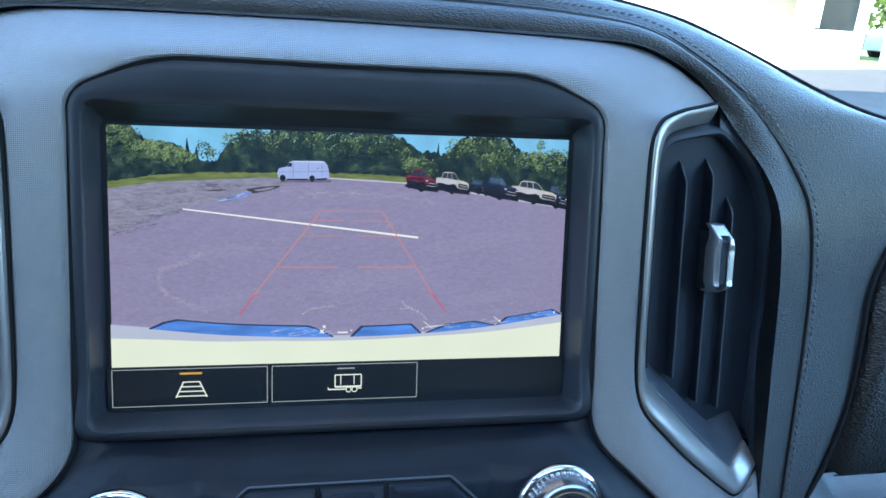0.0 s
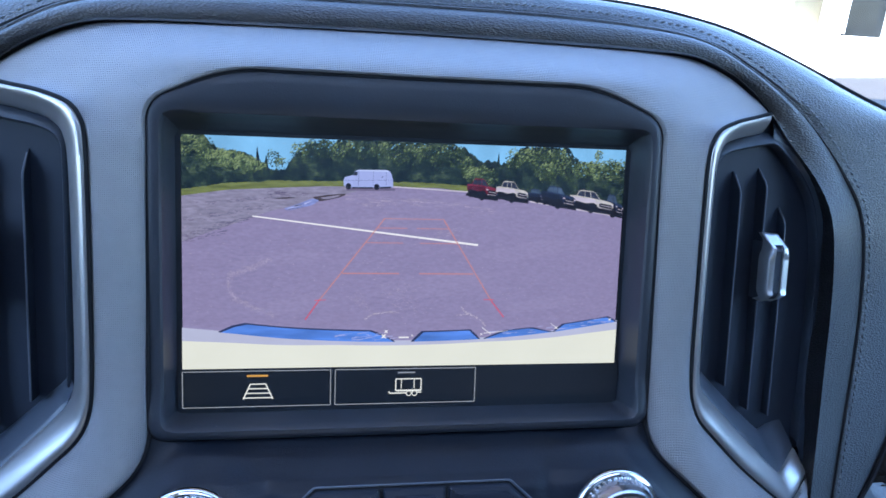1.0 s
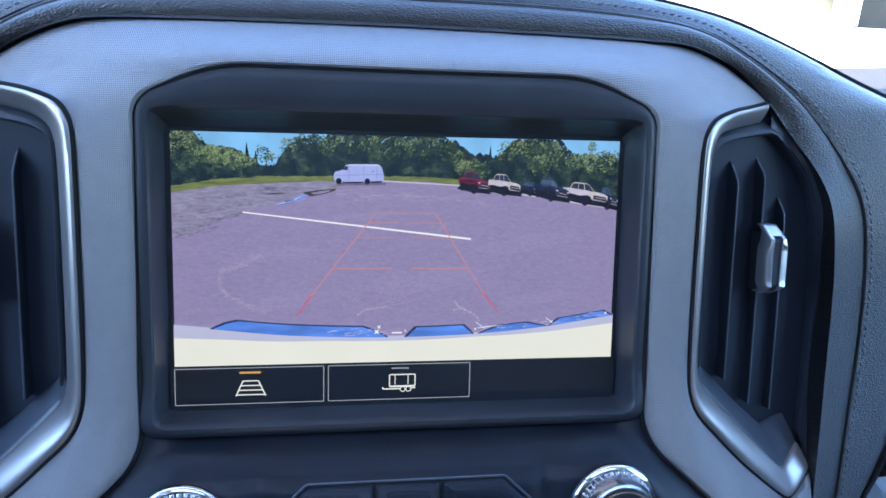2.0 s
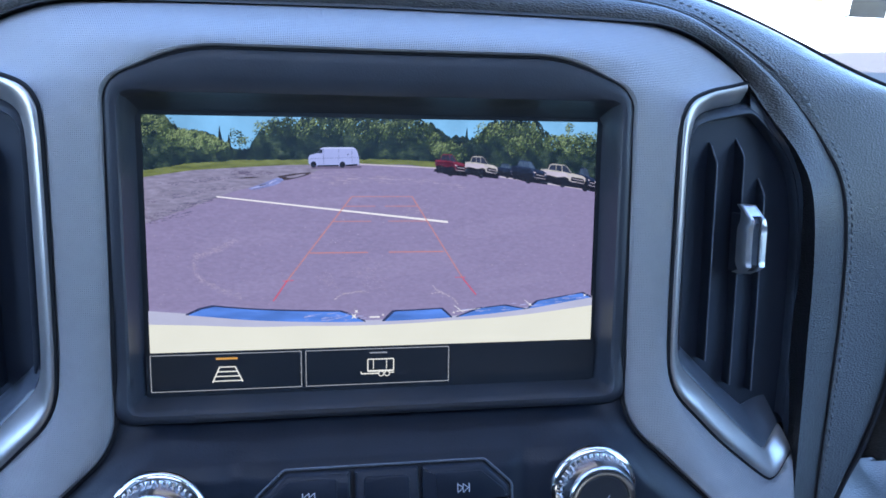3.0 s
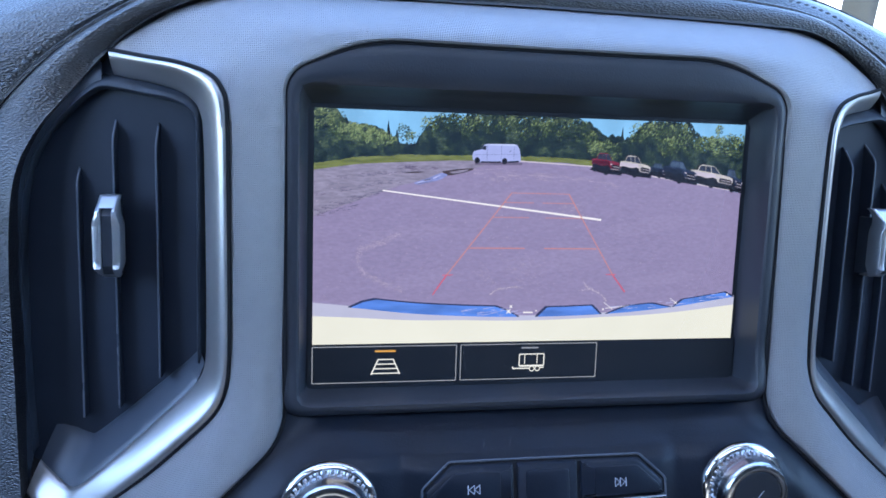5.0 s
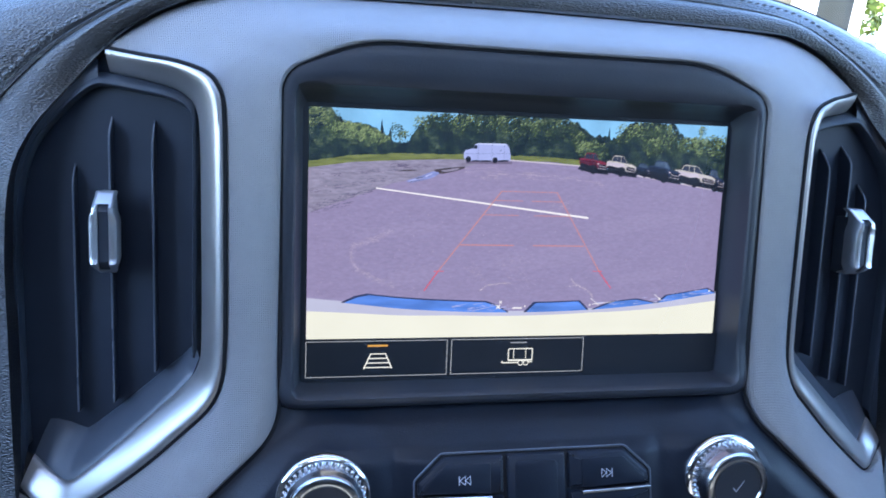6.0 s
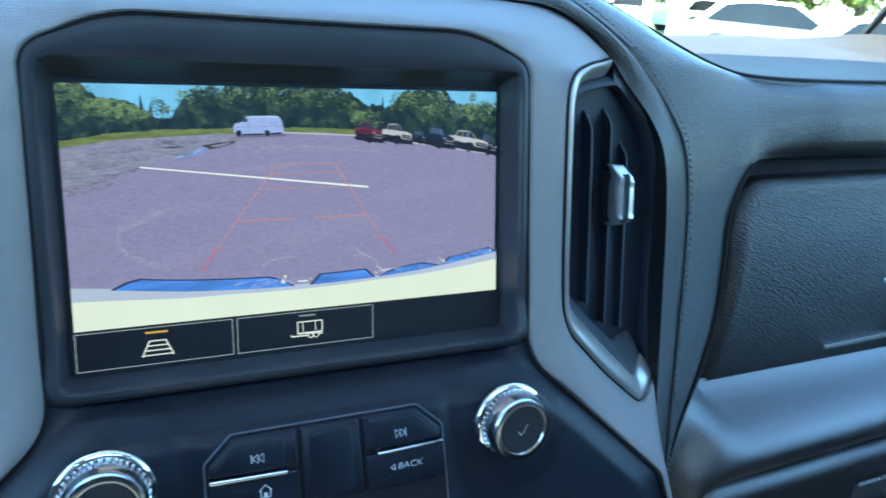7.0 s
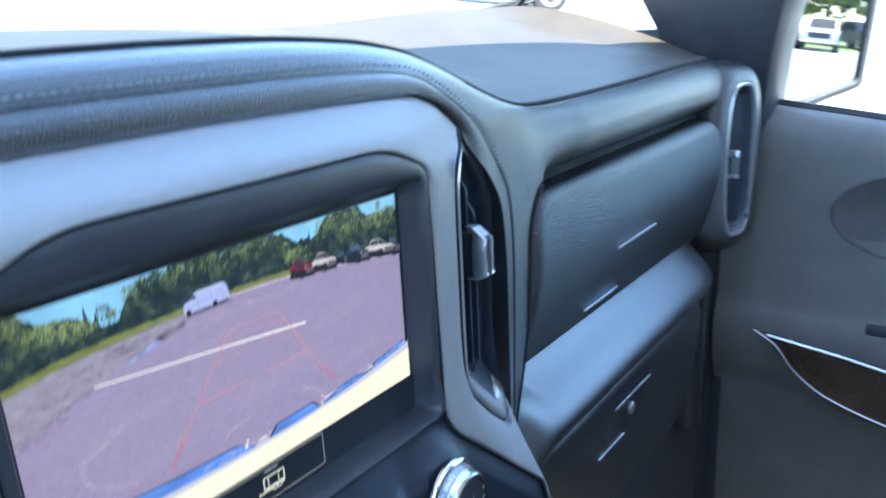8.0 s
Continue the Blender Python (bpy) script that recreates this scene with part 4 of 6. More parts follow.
flat("picture_mud", [bar((-.0455, .0262), (-.0430, .0266), .00022, .00008), bar((-.0480, .0248), (-.0440, .0256), .00012, .00006)], E_MUD)
flat("picture_far_kerb", [bar((-.008, .0345), (.022, .0332), .00025)], E_PALE)
flat("picture_far_kerb", [bar((.047, .0300), (.0868, .0245), .0003)], E_PALE)
flat("picture_white_line", [bar((-.0612, .0221), (.0265, .0121), .00024, .00040)], E_WHITE, label="white painted parking line")


def car(x, z, w, h, body, slant, name, side=None, glass=None):
    """A parked pickup in the picture, seen on its front corner; slant in z over its width."""
    s = lambda u, v: (x + u * w, z + v * h + slant * u)
    disc = lambda u, v, r: [(s(u, v)[0] + math.cos(k * .524) * r * .8, s(u, v)[1] + math.sin(k * .524) * r) for k in range(12)]
    flat(name + "_shade", [[s(-.04, .12), s(.40, -.02), s(1.04, -.08), s(1.02, .14), s(.02, .26)]], E_TYRE)
    flat(name + "_wheel", [disc(.12, .20, h * .17), disc(.50, .10, h * .21), disc(.93, .08, h * .16)], E_TYRE)
    flat(name + "_underside", [[s(.03, .30), s(.50, .14), s(.97, .10), s(.99, .34), s(.58, .40), s(.03, .46)]], E_TYRE)
    # load bed, cab and bonnet
    flat(name + "_body", [[s(0, .42), s(.01, .68), s(.14, .70), s(.58, .68), s(.66, .64), s(.92, .56), s(1.0, .47), s(1.0, .30), s(.97, .22), s(.64, .24), s(.62, .36), s(.54, .42), s(.44, .38), s(.36, .36), s(.20, .42), s(.10, .44), s(.05, .40)],
                          [s(.16, .68), s(.21, .93), s(.27, 1.0), s(.52, .99), s(.58, .94), s(.70, .62)]], body)
    if side:
        flat(name + "_side", [[s(.01, .43), s(.02, .62), s(.58, .60), s(.62, .40), s(.54, .44), s(.40, .38), s(.20, .43)]], side)
    flat(name + "_windows", [[s(.18, .69), s(.225, .92), s(.34, .945), s(.34, .68)], [s(.35, .68), s(.35, .945), s(.46, .945), s(.475, .66)], [s(.49, .66), s(.475, .955), s(.565, .94), s(.69, .61)]], glass or E_GLASS)
    flat(name + "_grille", [[s(.68, .46), s(.97, .40), s(.97, .22), s(.68, .26)]], E_TYRE)
    flat(name + "_trim", [bar(s(.71, .36), s(.95, .31), .00010), [s(.63, .50), s(.70, .48), s(.70, .42), s(.64, .43)], [s(.95, .44), s(1.0, .42), s(.99, .36), s(.95, .37)], bar(s(.66, .22), s(.97, .18), .00008)], E_PALE)


car(.0455, .0302, .0092, .0052, E_CARBLUE, -.0006, "picture_black_pickup", E_CARSIDE, E_GLINT)
car(.0210, .0310, .0124, .0078, E_RED, -.0004, "picture_red_pickup", E_REDSIDE)
car(.0328, .0304, .0131, .0078, E_CREAM, -.0006, "picture_white_pickup", E_PALE)
car(.0780, .0256, .0086, .0084, E_CARBLUE, -.0010, "picture_last_car", E_CARSIDE, E_GLINT)
car(.0632, .0276, .0190, .0082, E_CREAM, -.0018, "picture_cream_car", E_PALE)
car(.0512, .0288, .0146, .0082, E_CARBLUE, -.0012, "picture_blue_pickup", E_CARSIDE, E_GLINT)
# the van
flat("picture_van_shade", [[(-.0262, .0326), (-.0076, .0330), (-.0074, .0339), (-.0262, .0338)]], E_SHADOWED)
flat("picture_van_body", [[(-.0272, .0346), (-.0258, .0337), (-.0094, .0340), (-.0082, .0344), (-.0084, .0372), (-.0090, .0394), (-.0099, .0406), (-.0112, .0409), (-.0216, .0407), (-.0228, .0403), (-.0238, .0386), (-.0252, .0382), (-.0268, .0378), (-.0273, .0366)]], E_VAN)
flat("picture_van_roof", [[(-.0226, .0402), (-.0100, .0402), (-.0105, .0408), (-.0112, .0409), (-.0216, .0407)]], E_VANROOF)
flat("picture_van_wheel", [[(cx + math.cos(k * .628) * .0011, .0343 + math.sin(k * .628) * .0012) for k in range(10)] for cx in (-.0254, -.0146)] + [[(-.0240, .0335), (-.0160, .0337), (-.0160, .0342), (-.0240, .0340)], [(-.0134, .0337), (-.0090, .0340), (-.0090, .0346), (-.0134, .0343)]], E_TYRE)
flat("picture_van_window", [[(-.0238, .0385), (-.0230, .0399), (-.0220, .0399), (-.0221, .0385)]], E_GLASS)
flat("picture_van_panel", [bar((-.0216, .0345), (-.0216, .0403), .00005), bar((-.0160, .0350), (-.0160, .0403), .00004), bar((-.0110, .0350), (-.0110, .0403), .00004), bar((-.0268, .0364), (-.0085, .0371), .00004), bar((-.0128, .0378), (-.0122, .0384), .00012)], E_GLASS)
# parking guide lines
flat("picture_guide", [bar((-.0360, -.0102), (-.0112, .0222), .00019), bar((.0325, -.0102), (.0120, .0222), .00019), bar((-.0112, .0222), (.0120, .0222), .00011), bar((-.0140, .0185), (-.0022, .0185), .00012), bar((.0014, .0185), (.0142, .0185), .00012),
                       bar((-.0184, .0127), (-.0038, .0127), .00012), bar((.0028, .0127), (.0180, .0127), .00012), bar((-.0272, .0006), (-.0050, .0006), .00019), bar((.0030, .0006), (.0248, .0006), .00019)], E_ORANGE, label="thin orange parking guide lines")
flat("picture_guide_near", [bar((-.0412, -.0178), (-.0360, -.0102), .00019), bar((-.0376, -.0101), (-.0334, -.0099), .00012)], E_REDLINE)
flat("picture_guide_near", [bar((.0380, -.0170), (.0325, -.0102), .00019), bar((.0294, -.0098), (.0336, -.0098), .00012)], E_REDLINE)


# tailgate and bumper along the bottom edge of the picture
def edge(points):
    c = curve(points, 8)
    return [tuple(p) for p in c]


low = edge([(-.0868, -.0205), (-.070, -.0222), (-.045, -.0248), (-.010, -.0262), (.025, -.0256), (.055, -.0232), (.0868, -.0185)])
flat("picture_tailgate_shade", [[a, b, (b[0], -.0368), (a[0], -.0368)] for a, b in zip(low, low[1:])], E_BUMPSHADE)
low2 = [(x, z - float(np.interp(x, [-.0868, -.03, .03, .0868], [.0052, .0022, .0018, .0040]))) for x, z in low]
flat("picture_tailgate", [[a, b, (b[0], -.0368), (a[0], -.0368)] for a, b in zip(low2, low2[1:])], E_BUMPER, label="pale cream tailgate edge")


def lens(x0, x1, rise, slope):
    z = lambda x: float(np.interp(x, [p[0] for p in low], [p[1] for p in low]))
    n = 14
    lo = [(x0 + (x1 - x0) * i / n, z(x0 + (x1 - x0) * i / n) - .0006) for i in range(n + 1)]
    hi = [(x, zz + rise * min(1, (x - x0) / slope + .05, (x1 - x) / slope + .05)) for x, zz in lo]
    return lo, hi


for x0, x1, rise, slope in ((-.0735, -.0060, .0046, .008), (.0005, .0285, .0042, .004), (.0300, .0588, .0030, .009), (.0590, .0867, .0028, .004)):
    lo, hi = lens(x0, x1, rise, slope)
    flat("picture_bumper_step_edge", [[a, b, (d[0], d[1] + .0001), (c[0], c[1] + .0001)] for a, b, d, c in zip(lo, lo[1:], hi[1:], hi)], E_NAVY)
    lo2, hi2 = lens(x0 + .0012, x1 - .0008, rise * .90, slope)
    flat("picture_bumper_step", [[a, b, d, c] for a, b, d, c in zip(lo2, lo2[1:], hi2[1:], hi2)], E_BLUE, label="blue bumper step in the camera picture")
flare_rng = random.Random(23)
streaks = []
for i in range(46):
    x = flare_rng.choice((flare_rng.uniform(.031, .084), flare_rng.uniform(.031, .084), flare_rng.uniform(-.030, -.008)))
    z = float(np.interp(x, [p[0] for p in low], [p[1] for p in low])) + flare_rng.uniform(0, .0026)
    w = flare_rng.uniform(.0012, .0050)
    streaks.append(clip_box(bar((x, z), (x + w, z + w * (.10 + flare_rng.uniform(-.1, .1))), flare_rng.uniform(.00005, .00022), .00003)))
flat("picture_step_reflection", streaks, E_SHEEN)
star = lambda x, z, r: [(x + math.cos(k * .785) * r * (1 if k % 2 else .35), z + math.sin(k * .785) * r * (1 if k % 2 else .35)) for k in range(8)]
flat("picture_glint", [star(x, z, r) for x, z, r in ((-.0105, -.0245, .0014), (-.0096, -.0226, .0010), (.0008, -.0243, .0006), (.0290, -.0240, .0007), (.0605, -.0215, .0009), (.0835, -.0182, .0008))]
     + [bar((-.0045, -.0250), (-.0005, -.0250), .0003), bar((.0292, -.0212), (.0330, -.0240), .00012), bar((.0300, -.0236), (.0400, -.0226), .00014, .00006), bar((.0580, -.0196), (.0612, -.0222), .00010)], E_WHITE)

# the two soft buttons under the picture
flat("soft_button_bar", [[(-.0885, -.0540), (.0885, -.0540), (.0885, -.0368), (-.0885, -.0368)]], glow("button_bar", (0.008, 0.013, 0.026), 0.35, rough=0.3), label="dark strip with two soft buttons")
for name, x0, x1 in (("rear_view_button", -.0868, -.0310), ("trailer_button", -.0292, .0272)):
    z0, z1 = -.0520, -.0378
    flat(name, [bar((x0, z0), (x1, z0), .00012), bar((x0, z1), (x1, z1), .00012), bar((x0, z0), (x0, z1), .00012), bar((x1, z0), (x1, z1), .00012)], E_LINE, label="thin pale outline of a soft button")
flat("selected_mark", [rect(-.0630, -.0401, -.0550, -.0393)], E_AMBER)
flat("unselected_mark", [rect(-.0045, -.0397, .0025, -.0391)], E_GREYBAR)
rungs = []
for i in range(4):
    s = i / 3
    z = -.0430 - .0055 * s
    half = .0026 + .0026 * s
    rungs.append(bar((-.0588 - half, z), (-.0588 + half, z), .00022))
rungs += [bar((-.0616, -.0428), (-.0644, -.0490), .00025), bar((-.0560, -.0428), (-.0532, -.0490), .00025)]
flat("guide_line_icon", rungs, E_ICON, label="white icon of parking lines")
tr = [bar((-.0052, -.0420), (.0050, -.0420), .00022), bar((-.0052, -.0420), (-.0052, -.0468), .00022), bar((.0050, -.0420), (.0050, -.0468), .00022), bar((-.0052, -.0468), (.0050, -.0468), .00035),
      bar((-.0030, -.0420), (-.0030, -.0460), .00016), bar((.0022, -.0420), (.0022, -.0460), .00016), bar((-.0078, -.0478), (-.0010, -.0478), .00025), bar((-.0078, -.0478), (-.0078, -.0470), .00022), bar((.0034, -.0476), (.0052, -.0476), .00022)]
for cx in (.0001, .0024):
    tr += [bar((cx + math.cos(k * .524) * .0010, -.0480 + math.sin(k * .524) * .0010), (cx + math.cos((k + 1) * .524) * .0010, -.0480 + math.sin((k + 1) * .524) * .0010), .00018) for k in range(12)]
flat("trailer_icon", tr, E_ICON, label="white icon of a trailer")
bm = bmesh.new()
box(bm, -.0731, -.0123, -.0566, -.0729, -.0120, -.0556)
part("dust_speck", bm, DUST, display)


# ---- control panel under the display ----
controls = thing("control_panel", "dark charcoal panel with radio buttons under the display", "control panel", (0, -.02, -.16))
PROFILE = [(-.0560, -.0040), (-.0590, -.0062), (-.0615, -.0090), (-.0640, -.0112), (-.0665, -.0136), (-.0700, -.0172), (-.0735, -.0206), (-.0780, -.0232), (-.0900, -.0262), (-.1100, -.0305), (-.1300, -.0348), (-.1600, -.0400), (-.2050, -.0440)]


def opening_x(z):
    pts = [(p[1], p[0]) for p in opening_half(8) if p[1] < .05]
    return float(np.interp(-z, [-a for a, _ in pts], [b for _, b in pts]))


def island(x, z):
    """Height of the soft mound round the buttons and knobs."""
    ease = lambda u: u * u * (3 - 2 * u)
    dx, dz = max(0, abs(x) - .045), max(0, z + .080)
    e = [.0022 * ease(max(0, 1 - math.hypot(dx, dz) / .012))]
    for kx in (-.081, .080):
        d = math.hypot(x - kx, z + .089)
        e.append(.0025 * ease(min(1, max(0, 1 - max(0, d - .018) / .014))))
    return math.hypot(*e)


bm = bmesh.new()
rows = []
for (z0, y0), (z1, y1) in zip(PROFILE, PROFILE[1:]):
    for q in range(6):
        z, y = z0 + (z1 - z0) * q / 6, y0 + (y1 - y0) * q / 6
        half = opening_x(z) + .0006
        row = []
        for j in range(141):
            x = half * (j / 70 - 1)
            e = min(1, (half - abs(x)) / .020)
            e = e * e * (3 - 2 * e)
            edge_y = opening_y(z) + .0030
            row.append((x, edge_y + (y - island(x, z) - edge_y) * e, z))
        rows.append(row)
loft(bm, rows)
part("panel_face", bm, PLASTIC, controls)


def on_face(z):
    """Depth of the sloping control face at a height."""
    return float(np.interp(-z, [-p[0] for p in PROFILE], [p[1] for p in PROFILE])) - .0022


# pale icons and letters lie on the sloping button faces
SLOPE = math.atan2(.0087, .040)


def sloped(outline, lift, thick, bevel, z_ref=-.094):
    """A plate lying on the sloping control face."""
    b = bmesh.new()
    slab(b, outline, 0, thick, bevel)
    for v in b.verts:
        v.co.y += on_face(v.co.z) - lift
    return b


BTN = .0016
zs_of = lambda z: -.0767 + (z + .0775) * .92      # the cluster's rows, closed up
xs_of = lambda x: x * .965
recess = poly_fillet([(-.0490, -.1240, .004), (.0490, -.1240, .004), (.0490, -.0865, .003), (.0385, -.0768, .003), (-.0385, -.0768, .003), (-.0490, -.0865, .003)], 3)
recess = [(xs_of(x), zs_of(z)) for x, z in recess]
part("button_recess", sloped(recess, .0003, .006, .0008), GAP, controls)
# the highlight on the recess's edge, laid on as a pale tube
bm = bmesh.new()
tube(bm, [(x * 1.006, on_face(z) - .0002, z + .0004) for x, z in recess[7:] + recess[:1]], .00045, 6)
part("recess_highlight", bm, SLATEDGE, controls, "thin pale painted highlight round the buttons")
for sx in (-1, 1):
    up = [(.0135, -.0775, .001), (.0380, -.0775, .003), (.0483, -.0868, .0025), (.0483, -.0915, .001), (.0135, -.0925, .001)]
    dn = [(.0135, -.0935, .001), (.0483, -.0935, .001), (.0483, -.1060, .003), (.0450, -.1085, .002), (.0135, -.1085, .001)]
    inset = [(.0190, -.0800, .001), (.0370, -.0800, .002), (.0462, -.0880, .002), (.0462, -.0908, .0005), (.0190, -.0912, .001)]
    top = part("skip_button", sloped(poly_fillet([(xs_of(x) * sx, zs_of(z), r) for x, z, r in up], 3), BTN, .006, .0016), PLASTIC, controls, "black skip button with a pale arrow icon")
    part("button_face", sloped(poly_fillet([(xs_of(x) * sx, zs_of(z), r) for x, z, r in inset], 3), BTN + .0004, .002, .0004), PLASTIC, top)
    low_b = part("home_button" if sx < 0 else "back_button", sloped(poly_fillet([(xs_of(x) * sx, zs_of(z), r) for x, z, r in dn], 3), BTN, .006, .0012), PLASTIC, controls, "black button with a pale printed icon")
    strip_o = poly_fillet([(xs_of(x) * sx, zs_of(z), .0004) for x, z in ((.0185, -.0938), (.0482, -.0930), (.0482, -.0916), (.0185, -.0924))], 2)
    part("chrome_strip", sloped(strip_o, BTN + .0016, .003, .0005), BRIGHT, top, "bright chrome strip")
mid_btn = part("middle_button", sloped(rect(-.0118, zs_of(-.1085), .0118, zs_of(-.0775), .001, 3), BTN - .0002, .006, .0010), PLASTIC, controls, "plain black middle button")
part("button_dish", sloped(rect(-.0085, zs_of(-.1068), .0085, zs_of(-.0800), .002, 3), BTN + .0003, .001, .0007), PLASTIC, mid_btn)


def icon(name, polys, parent=controls, label="", lift=BTN + .0006):
    bm = bmesh.new()
    for p in polys:
        f = bm.faces.new([bm.verts.new((xs_of(x), on_face(zs_of(z)) - lift, zs_of(z))) for x, z in p])
    ob = part(name, bm, ICON, parent, label, smooth=False)
    return ob


def outline_tri(x, z, w, h, d):
    a, b, c = (x, z + h), (x + w * d, z), (x, z - h)
    return [bar(a, b, .00012), bar(b, c, .00012), bar(c, a, .00012)]


for sx in (-1, 1):
    polys = outline_tri(sx * .0285 - .0012 * sx, -.0862, .0021, .0017, sx) + outline_tri(sx * .0306 - .0012 * sx, -.0862, .0021, .0017, sx)
    polys.append(bar((sx * .0318, -.0845), (sx * .0318, -.0879), .00018))
    icon("skip_icon", polys, label="pale skip track icon")
icon("home_icon", [bar((-.0300, -.0992), (-.0275, -.0968), .00018), bar((-.0275, -.0968), (-.0250, -.0992), .00018), bar((-.0293, -.0985), (-.0293, -.1016), .00018), bar((-.0257, -.0985), (-.0257, -.1016), .00018), bar((-.0293, -.1016), (-.0257, -.1016), .00018), rect(-.0282, -.1016, -.0268, -.0998)], label="pale house icon")
icon("back_arrow", outline_tri(.0258, -.1000, .0018, .0012, -1), label="pale triangle")
text_mesh("BACK", .0042, ICON, controls, "back_lettering", Matrix.Translation((.0316, on_face(zs_of(-.1000)) - BTN - .0006, zs_of(-.1000))) @ Matrix.Rotation(radians(90) + SLOPE * .98, 4, "X"), "pale printed word BACK")


def knob(name, x, z, label):
    y = on_face(z) + .001
    ax = Vector((0, -1, -.01)).normalized()
    k = thing(name, label, "control knob", (x, y, z))
    c = (x, y, z)
    bm = bmesh.new()
    lathe(bm, [(.0174, 0), (.0174, .0010), (.0171, .0020), (.0165, .0026), (.0155, .0030), (.0148, .0032)], c, ax, 56)
    part("base_ring", bm, BRIGHT, k, "polished chrome base ring")
    bm = bmesh.new()
    # knurled band: alternating radius round the axis
    n = 240      # 40 ribs of six steps
    rib = (.0, .0, .5, 1.0, 1.0, .5)
    q = ax.to_track_quat("Z", "Y").to_matrix()
    rows = []
    for r, h, kn in ((.0148, .0028, 0), (.0152, .0031, 0), (.0151, .0035, .0013), (.0147, .0052, .0015), (.0143, .0068, .0013), (.0142, .0071, 0), (.0140, .0076, 0), (.0137, .0096, 0), (.0134, .0109, 0), (.0128, .0117, 0), (.0114, .0121, 0), (.0104, .0120, 0), (.0100, .0114, 0)):
        rows.append([Vector(c) + q @ Vector(((r - kn * rib[i % 6]) * math.cos(2 * math.pi * i / n), (r - kn * rib[i % 6]) * math.sin(2 * math.pi * i / n), h)) for i in range(n)])
    loft(bm, rows, closed=True)
    part("knurled_grip", bm, GRIP, k, "knurled bright chrome grip")
    bm = bmesh.new()
    lathe(bm, [(.0101, .0103), (.0100, .0113), (.0096, .0116), (.0082, .0115), (.0060, .0114)], c, ax, 48)
    part("cap", bm, SOFTBLACK, k, "smooth black cap")
    return k, Vector(c) + ax * .01175, q, ax


kn, kc, kq, kax = knob("tuning_knob", .0800, -.0890, "chrome rotary knob with black cap and check mark")
bm = bmesh.new()
for p in (bar((-.0022, -.0003), (-.0008, -.0021), .00013), bar((-.0008, -.0021), (.0024, .0023), .00013)):
    bm.faces.new([bm.verts.new(kc + Vector((x, .0, z)) - kax * (z * -.01)) for x, z in p])
part("check_mark", bm, ICON, kn, "pale check mark", smooth=False)
knob("volume_knob", -.0808, -.0892, "chrome rotary knob with plain black cap")


# ---- centre air vents ----
VENT_RIM = [(.1290, -.0440), (.1287, -.0100), (.1284, .0400), (.1298, .0488), (.1372, .0532), (.1500, .0556), (.1612, .0573), (.1662, .0563), (.1735, .0506), (.1830, .0405), (.1890, .0308), (.1928, .0170), (.1945, .0000), (.1948, -.0300), (.1944, -.0600), (.1935, -.0850)]
rim_y = lambda x: float(np.interp(x, [.128, .150, .170, .195], [.0025, .0120, .0180, .0220]))
TONGUE_FRONT = [(.1262, .0010, -.0440), (.1293, .0008, -.0512), (.1383, .0012, -.0607), (.1513, .0028, -.0732), (.1638, .0044, -.0847), (.1726, .0068, -.0922), (.1768, .0098, -.0940), (.1812, .0138, -.0927), (.1905, .0208, -.0872)]
TONGUE_BACK = [(.1290, .0075, -.0400), (.1335, .0102, -.0450), (.1430, .0135, -.0535), (.1570, .0168, -.0660), (.1680, .0190, -.0750), (.1706, .0196, -.0766), (.1755, .0225, -.0758), (.1850, .0268, -.0730)]


